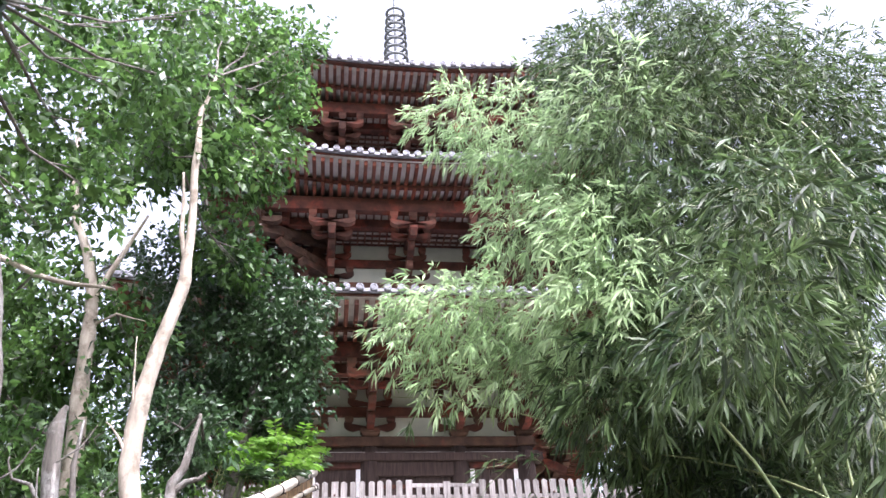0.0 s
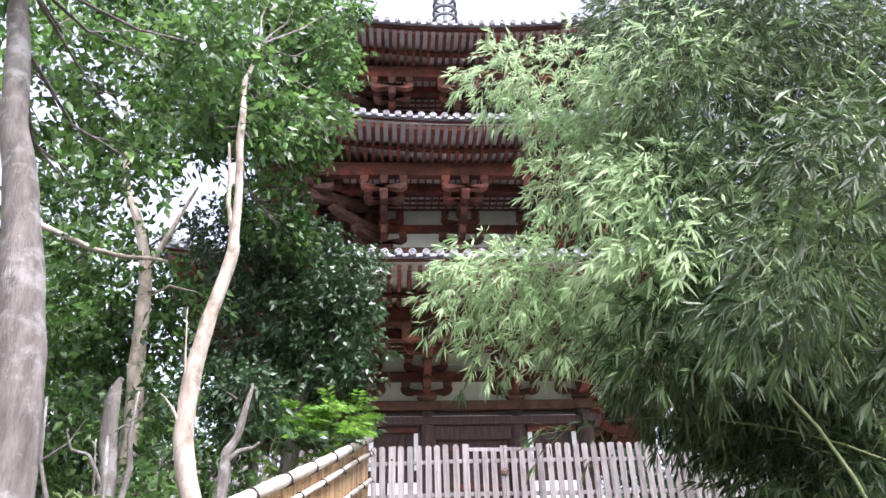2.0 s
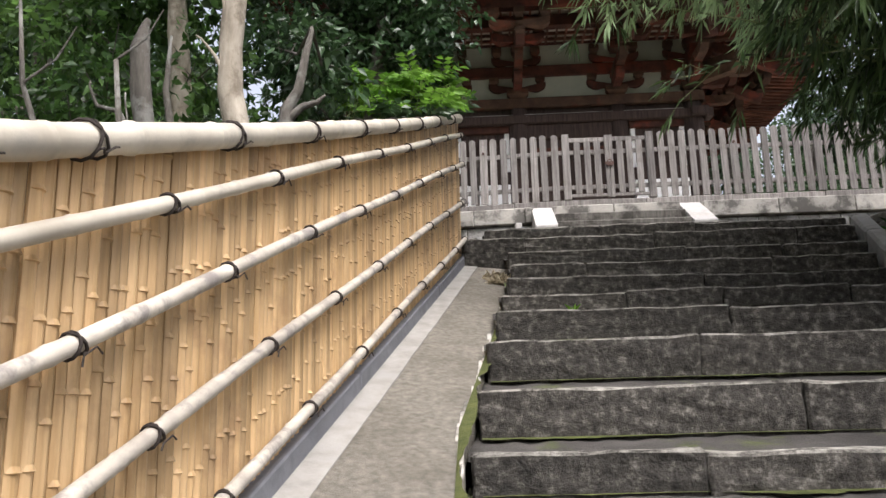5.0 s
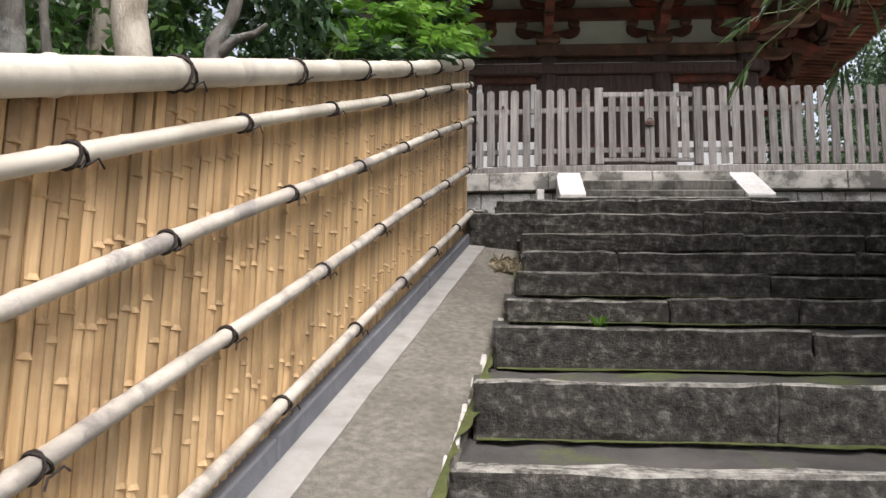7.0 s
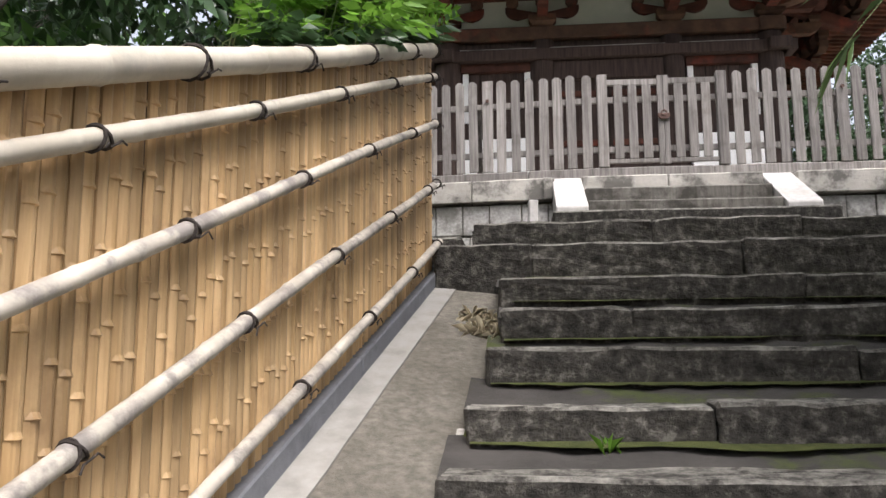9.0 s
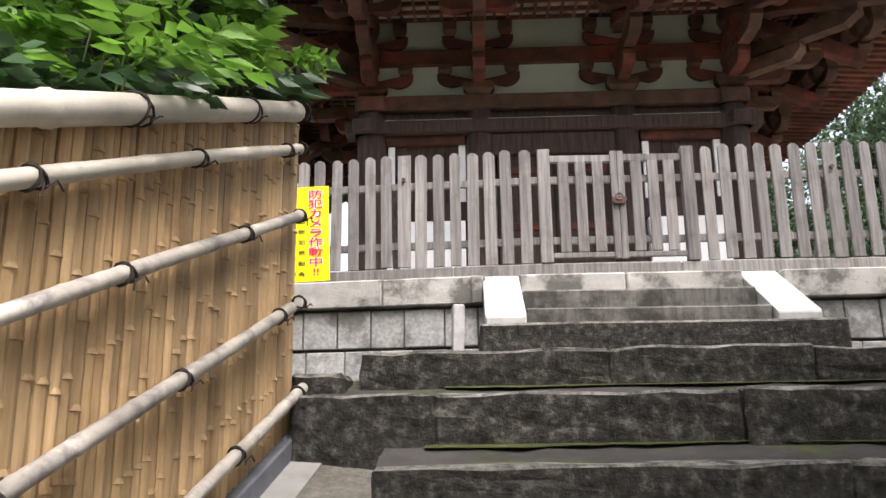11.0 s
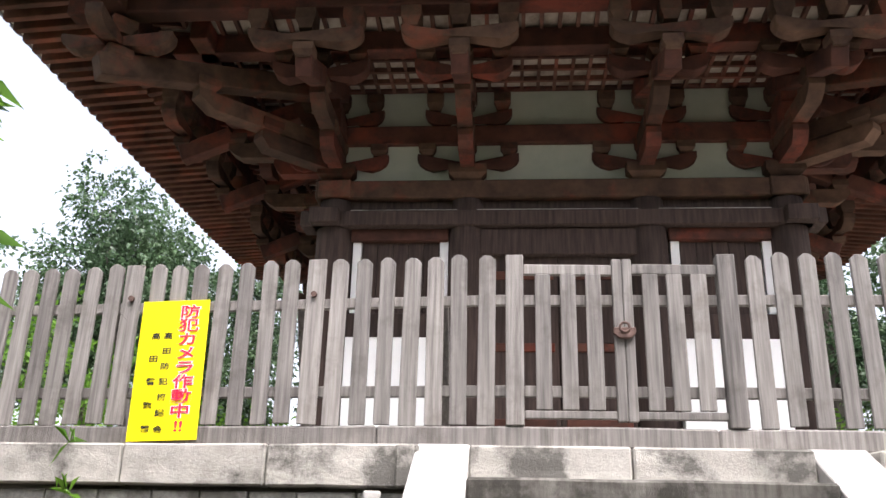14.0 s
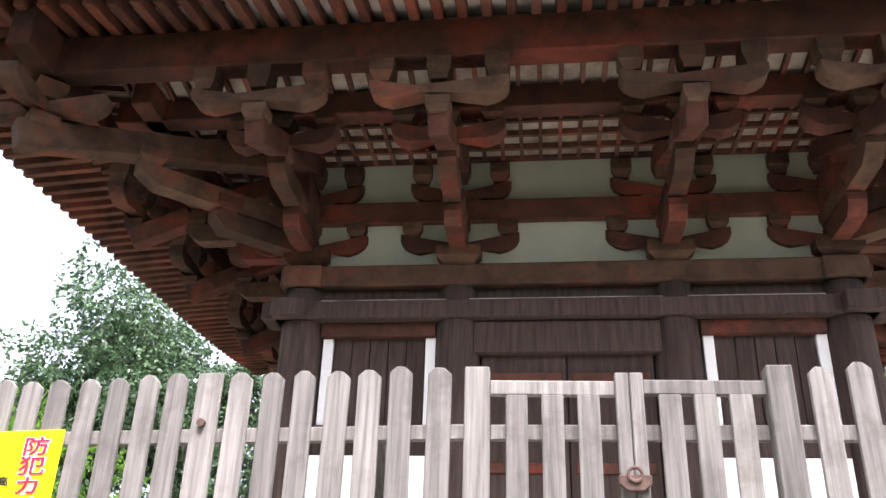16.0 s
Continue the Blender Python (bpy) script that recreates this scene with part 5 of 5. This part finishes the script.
    for i, (x, y, h, r) in enumerate(spots):
        cl = [(x + rng.uniform(-1, 1) * r * 0.6, y + rng.uniform(-1, 1) * r * 0.6, h - 1.5 + rng.uniform(-0.5, 0.6) * r, rng.uniform(0.24, 0.36) * r) for _ in range(11)]
        tree("woodland_tree", "leafy woodland tree behind the fence", [([(x, y, land(x, y) - 0.2), (x + 0.1, y, h * 0.6), (x - 0.1, y, h)], [0.22, 0.17, 0.06])],
             cl, M_BARK, M_LEAF if i % 2 else M_LEAFD, 62, 0.17, 0.095, 40 + i, group="woods behind the fence")
    far = [(-9.4, 29, 12.0, 3.8), (-15, 27, 11, 4.5), (-7.0, 31, 11.0, 3.2), (11.8, 24, 10.8, 3.2), (15.5, 25, 12.0, 4.2), (10.2, 29, 11.6, 3.0), (13.5, 19, 8.8, 3.2)]
    for i, (x, y, h, r) in enumerate(far):
        cl = [(x + rng.uniform(-1, 1) * r * 0.65, y + rng.uniform(-1, 1) * r * 0.5, h - 0.2 * r + rng.uniform(-0.75, 0.6) * r, rng.uniform(0.25, 0.4) * r) for _ in range(18)]
        tree("distant_tree", "broad rounded tree beyond the tower", [([(x, y, 5.0), (x + 0.2, y, h * 0.7), (x, y, h + r * 0.2)], [0.3, 0.22, 0.07])],
             cl, M_BARK, M_LEAFF, 110, 0.15, 0.085, 60 + i, group="trees beyond the tower")
    hedge = []
    for i in range(26):
        hedge.append((-14 + i * 1.15 + rng.uniform(-.3, .3), 24 + rng.uniform(-1, 2), 5.9 + rng.uniform(0, 1.4), rng.uniform(0.7, 1.2)))
    for i in range(14):
        hedge.append((-13.5 + i * 0.62, 22.5 + rng.uniform(-.6, .6), 7.2 + rng.uniform(0, 1.3), rng.uniform(0.6, 0.95)))
    tree("hedge", "loose bright green hedge behind the yard", [([(-9, 24.5, 5.1), (-9, 24.5, 6.0)], [0.06, 0.03])], hedge, M_BARK, M_LEAFB, 45, 0.14, 0.07, 77, "hedge")


def bright_shrub():
    """Pinnate young leaves rising over the end of the bamboo fence."""
    rng = np.random.default_rng(5)
    t = empty("young_shrub", "young bright-green shrub with paired leaflets over the fence", "shrub", at=(-0.5, 8.2, 4.0))
    sets = ([], [], [], []), ([], [], [], [])
    st = nb()
    for i in range(84):
        if i < 60:
            o = np.array([rng.uniform(-0.75, 0.42), rng.uniform(7.3, 9.1), 0])
            o[0] = min(o[0], fence_x(o[1]) - 0.04)
            top = rail_z(0, o[1]) + rng.uniform(0.02, 0.5)
        else:
            o = np.array([rng.uniform(-1.0, 0.0), rng.uniform(9.4, 10.4), 0])
            top = rng.uniform(5.2, 6.4)
        # fence-side shoots ending less than 0.12 m above the rail get the dark leaf
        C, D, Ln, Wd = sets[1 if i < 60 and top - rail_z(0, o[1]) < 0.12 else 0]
        base = Vector((o[0] - 0.25, o[1] + 0.2, top - 0.9))
        tip = Vector((o[0], o[1], top))
        out = Vector((rng.uniform(-0.2, 0.6), rng.uniform(-0.6, 0.25), 0.1)).normalized()
        tube(st, [base, tip], [0.007, 0.004], 5)
        for b in range(3):
            dr = Vector((out.x + rng.normal() * 0.6, out.y + rng.normal() * 0.6, rng.uniform(0.0, 0.5))).normalized()
            L = rng.uniform(0.22, 0.36)
            tube(st, [tip, tip + dr * L], [0.003, 0.0015], 4)
            sd = dr.cross(Vector((0, 0, 1))).normalized()
            for j in range(1, 6):
                p = tip + dr * (L * j / 5) + Vector((0, 0, -0.05 * (j / 5) ** 2))
                for sgn in (-1, 1):
                    C.append(p), D.append(sd * sgn + dr * 0.6 + Vector((0, 0, -0.15))), Ln.append(rng.uniform(0.1, 0.16)), Wd.append(rng.uniform(0.046, 0.066))
    part("stem", st, M_CULM, t)["kind"] = "stuff"
    for (C, D, Ln, Wd), material, label in ((sets[0], M_LEAFB, ""), (sets[1], M_LEAFD, "dark glossy leaves on the lower shoots")):
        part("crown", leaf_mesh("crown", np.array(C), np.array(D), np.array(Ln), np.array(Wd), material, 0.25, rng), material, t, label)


def bamboo_grove():
    rng = np.random.default_rng(8)
    clumps = [(2.3, 6, 9.7, 0.45), (3.05, 6, 9.6, 0.6), (2.95, 6, 8.8, 0.42), (3.15, 6, 7.85, 0.5), (4, 6, 8.9, 0.8), (1.51, 6, 6.18, 0.26), (1.78, 6, 6.47, 0.34), (2.1, 6, 6.64, 0.38), (2.41, 6, 6.26, 0.43), (1.95, 6, 5.71, 0.2),
              (1.76, 6, 5.41, 0.1), (2.78, 6, 6.73, 0.43), (2.74, 6, 5.79, 0.34), (3.08, 6, 6.22, 0.43), (3.95, 4.6, 8.6, 0.6), (4.3, 4.6, 8.1, 0.7), (5.1, 4.6, 8.9, 0.7), (6.1, 4.8, 8.9, 0.8), (3.7, 4.8, 6.9, 0.6), (4.35, 4.6, 6.9, 0.7),
              (5.4, 4.6, 7.3, 0.75), (3.35, 4.8, 5.95, 0.45), (3.85, 4.6, 5.9, 0.6), (4.7, 4.5, 5.9, 0.6), (5.5, 4.5, 6.1, 0.7), (3.45, 4.8, 5.1, 0.42), (4.1, 4.5, 5, 0.55), (5, 4.5, 5, 0.6), (3.68, 5.7, 5.1, 0.3), (4.23, 5.5, 4.75, 0.4),
              (4.88, 5.4, 4.5, 0.5), (5.68, 5.4, 4.35, 0.6), (4.53, 5.5, 3.95, 0.34), (4.88, 5.2, 3.85, 0.42), (4.9, 5, 3.7, 0.5), (6.3, 6, 7, 1), (6.88, 6, 5.2, 0.9), (5.6, 7.5, 6, 0.8), (4.7, 7.6, 5.45, 0.5), (4.5, 7, 8.5, 0.8),
              (3.75, 2.6, 4.6, 0.45), (4.4, 2.6, 5.6, 0.6), (4.95, 2.4, 4, 0.6), (5.6, 8.6, 5.5, 0.45), (3.9, 7.2, 6.2, 0.5), (4.2, 5, 9.5, 0.7), (5, 5, 10.2, 0.8), (6, 5.2, 10.4, 0.9), (4.4, 6, 10.4, 0.7), (5.4, 6.2, 11.3, 0.9),
              (6.8, 6.2, 11.4, 1), (7, 5.5, 8, 1), (7.6, 5.5, 10, 0.9), (7.4, 5.2, 9, 0.9), (4.3, 6.4, 11.3, 0.5), (2.45, 5.4, 4.38, 0.1), (2.8, 5.4, 4.42, 0.1), (5.9, 8.4, 7.4, 0.8), (6.6, 8.4, 8.8, 0.9), (5.6, 8.6, 9.6, 0.8),
              (7.4, 8.2, 7.2, 1), (8.2, 7.6, 8.8, 1), (7.2, 7.6, 10.4, 1), (8, 7, 5.8, 1), (7, 7.4, 5.4, 0.8), (6.2, 7.4, 11.6, 0.8), (8.6, 7.2, 10.8, 1)]
    g = empty("bamboo_grove", "dense bamboo thicket leaning over the stairs", "bamboo", at=(4.8, 5.5, 2.6))
    # culms
    for i in range(34):
        bx_, by = rng.uniform(4.3, 6.8), rng.uniform(2.2, 8.6)
        bx_ = max(bx_, right_x(by) + 0.7)
        cx, cy, cz, cr = clumps[int(rng.integers(len(clumps)))]
        z0 = land(bx_, by) - 0.1
        tipx, tipy, tipz = cx + rng.normal() * 0.2, cy + rng.normal() * 0.2, cz + 0.2
        pts, rad = [], []
        for j in range(13):
            f = j / 12
            pts.append((bx_ + (tipx - bx_) * f ** 2.2, by + (tipy - by) * f ** 2.0, z0 + (tipz - z0) * (1 - (1 - f) ** 1.35)))
            rad.append(0.02 * (1 - 0.8 * f))
        smooth(part("culm", tube(nb(), pts, rad, 8), M_CULM, g))
    # drooping sprays
    tw = nb()
    sets = ([], [], [], []), ([], [], [], [])
    for cx, cy, cz, r in clumps:
        # high clumps on the stair side take the leaf with painted-in light
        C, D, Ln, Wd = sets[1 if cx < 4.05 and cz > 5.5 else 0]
        n = int((125 if cx > 3.3 else 95) * r * r / 0.25) + (10 if r > 0.15 else 0)
        near = cy < 5.8 and cz < 7.2 and cx > 3.3
        for _ in range(n):
            p = rng.normal(size=3)
            p /= np.linalg.norm(p)
            q = np.array([cx, cy, cz]) + p * r * (0.3 + 0.8 * rng.random() ** 0.7) * np.array([1.1, 1.0, 0.95])
            hang = np.array([p[0] * 0.7 - 0.3, p[1] * 0.6 - 0.15, -0.35 + 0.45 * p[2]]) + rng.normal(size=3) * 0.3
            hang /= np.linalg.norm(hang)
            L = rng.uniform(0.2, 0.42)
            tip = q + hang * L + np.array([0, 0, -0.05])
            if rng.random() < 0.6:
                tube(tw, [Vector(q - hang * 0.12), Vector(q + hang * L * 0.6), Vector(tip)], [0.003, 0.002, 0.0012], 3, False)
            across = np.cross(hang, rng.normal(size=3))
            across /= np.linalg.norm(across) + 1e-9
            grow = rng.uniform(0.8, 1.2) * (1.12 if near else 0.92)
            k = int(rng.integers(5, 8))
            for j in range(k):
                f = -1 + 2 * j / (k - 1)
                C.append(tip - hang * L * 0.22 * abs(f) * rng.random())
                D.append(hang * (1.0 - 0.25 * abs(f)) + across * f * 0.8 + rng.normal(size=3) * 0.14 + np.array([0, 0, -0.45]))
                Ln.append(rng.uniform(0.14, 0.24) * grow)
                Wd.append(rng.uniform(0.02, 0.033) * grow)
            for _ in range(3):
                C.append(q + hang * L * rng.random())
                D.append(hang * 0.6 + rng.normal(size=3) * 0.6 + np.array([0, 0, -0.35]))
                Ln.append(rng.uniform(0.1, 0.19))
                Wd.append(rng.uniform(0.016, 0.026))
    t = part("twig", tw, M_CULM, g)
    t["kind"] = "stuff"
    for (C, D, Ln, Wd), material, label in ((sets[0], M_BLEAF, ""), (sets[1], M_BLEAFLIT, "leaves over the stairs, coloured paler as if brightly lit")):
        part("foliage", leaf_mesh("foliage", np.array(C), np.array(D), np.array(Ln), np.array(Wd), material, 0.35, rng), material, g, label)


def small_plants():
    rng = np.random.default_rng(4)

    def tuft(name, label, spot, n, L, w, material, spread=0.5, droop=0.7):
        t = empty(name, label, name.split("_")[-1], {"grass_clump": "grass on the banks", "dry_grass": "dry grass by the steps"}.get(name, ""), at=spot)
        C = np.array(spot) + rng.normal(size=(n, 3)) * np.array([0.03, 0.03, 0.0])
        D = rng.normal(size=(n, 3)) * spread + np.array([0, 0, 1.0])
        part("tuft", leaf_mesh("tuft", C, D, L * rng.uniform(0.6, 1.2, n), np.full(n, w), material, droop, rng), material, t)
    for y in (8.0, 8.08, 8.15, 8.24, 8.32, 8.4):
        tuft("dry_grass", "tuft of dry straw-coloured grass by the top steps", (0.84 + rng.uniform(-0.1, 0.08), y, 1.8 + 0.372 * (y - 3.99)), 36, 0.17, 0.005, M_DRY, 0.9, 1.0)
    tuft("weed", "small green weed growing on a step", (1.42, 6.46, 2.72), 12, 0.15, 0.022, M_LEAFB, 0.6)
    tuft("weed", "long-leaved green weed below the fence sill", (-0.75, 12.33, 5.28), 9, 0.2, 0.014, M_LEAFB, 0.8, 0.8)
    tuft("weed", "small weed at the foot of the stone coping", (-0.6, 12.1, 4.95), 8, 0.2, 0.02, M_LEAFB, 0.8, 0.8)
    for i in range(60):
        y = rng.uniform(-1, 9.3)
        x = right_x(y) + rng.uniform(0.3, 2.0)
        if i % 2:
            x = fence_x(y) - rng.uniform(0.25, 1.2)
        tuft("grass_clump", "clump of green grass on the bank", (x, y, land(x, y)), 26, 0.3, 0.014, M_LEAF, 0.7)


def bamboo_grass():
    """Low bamboo grass and bare sticks between the trunks behind the fence."""
    rng = np.random.default_rng(14)
    for x, y, top in ((-0.95, 1.15, 2.75), (-0.82, 1.35, 2.45), (-1.25, 1.5, 2.95), (-0.85, 1.75, 2.65), (-1.0, 2.3, 2.85), (-1.3, 2.7, 3.0), (-0.95, 3.1, 3.1), (-1.35, 3.6, 3.35), (-1.0, 4.0, 3.45)):
        x -= 0.27
        z0 = land(x, y) - 0.03
        g = empty("bamboo_grass", "clump of pale green bamboo grass behind the fence", "bamboo grass", "bamboo grass behind the fence", at=(x, y, z0))
        st, C, D, Ln, Wd = nb(), [], [], [], []
        for _ in range(9):
            b = Vector((x + rng.normal() * 0.08, y + rng.normal() * 0.08, z0))
            h = (top - z0) * rng.uniform(0.6, 1.0)
            tip = b + Vector((rng.normal() * 0.16, rng.normal() * 0.16, h))
            mid = b.lerp(tip, 0.55) + Vector((0, 0, 0.06))
            tube(st, [b, mid, tip], [0.005, 0.004, 0.002], 4)
            for f in (0.62, 0.74, 0.86, 0.94, 1.0):
                q = mid.lerp(tip, (f - 0.55) / 0.45)
                for _ in range(2):
                    a = rng.uniform(0, 6.28)
                    C.append(q), D.append((math.cos(a), math.sin(a), rng.uniform(-0.3, 0.5))), Ln.append(rng.uniform(0.13, 0.24)), Wd.append(rng.uniform(0.02, 0.032))
        part("stem", st, M_CULM, g)["kind"] = "stuff"
        part("foliage", leaf_mesh("foliage", np.array(C), np.array(D), np.array(Ln), np.array(Wd), M_BLEAFG, 0.5, rng), M_BLEAFG, g)
    for pts in ([(-1.1, 2.9, 2.0), (-1.35, 3.0, 2.9), (-1.55, 3.0, 3.45), (-1.6, 3.0, 3.9)], [(-1.15, 3.4, 2.3), (-1.2, 3.4, 3.0), (-1.28, 3.4, 3.75)]):
        s = empty("dead_stick", "bare grey dead sapling behind the fence", "dead sapling", at=pts[0])
        smooth(part("stem", tube(nb(), pts, [0.025, 0.02, 0.014, 0.008][:len(pts)], 8), M_BARKG, s))
        p = Vector(pts[2])
        part("twig", tube(nb(), [p, p + Vector((0.16, 0, 0.12)), p + Vector((0.24, 0.02, 0.3))], [0.008, 0.006, 0.003], 6), M_BARKG, s)


ground()
stairs()
ramp()
terrace()
bamboo_fence()
picket_fence()
sign()
tower()
trees()
bamboo_grove()
bamboo_grass()
small_plants()
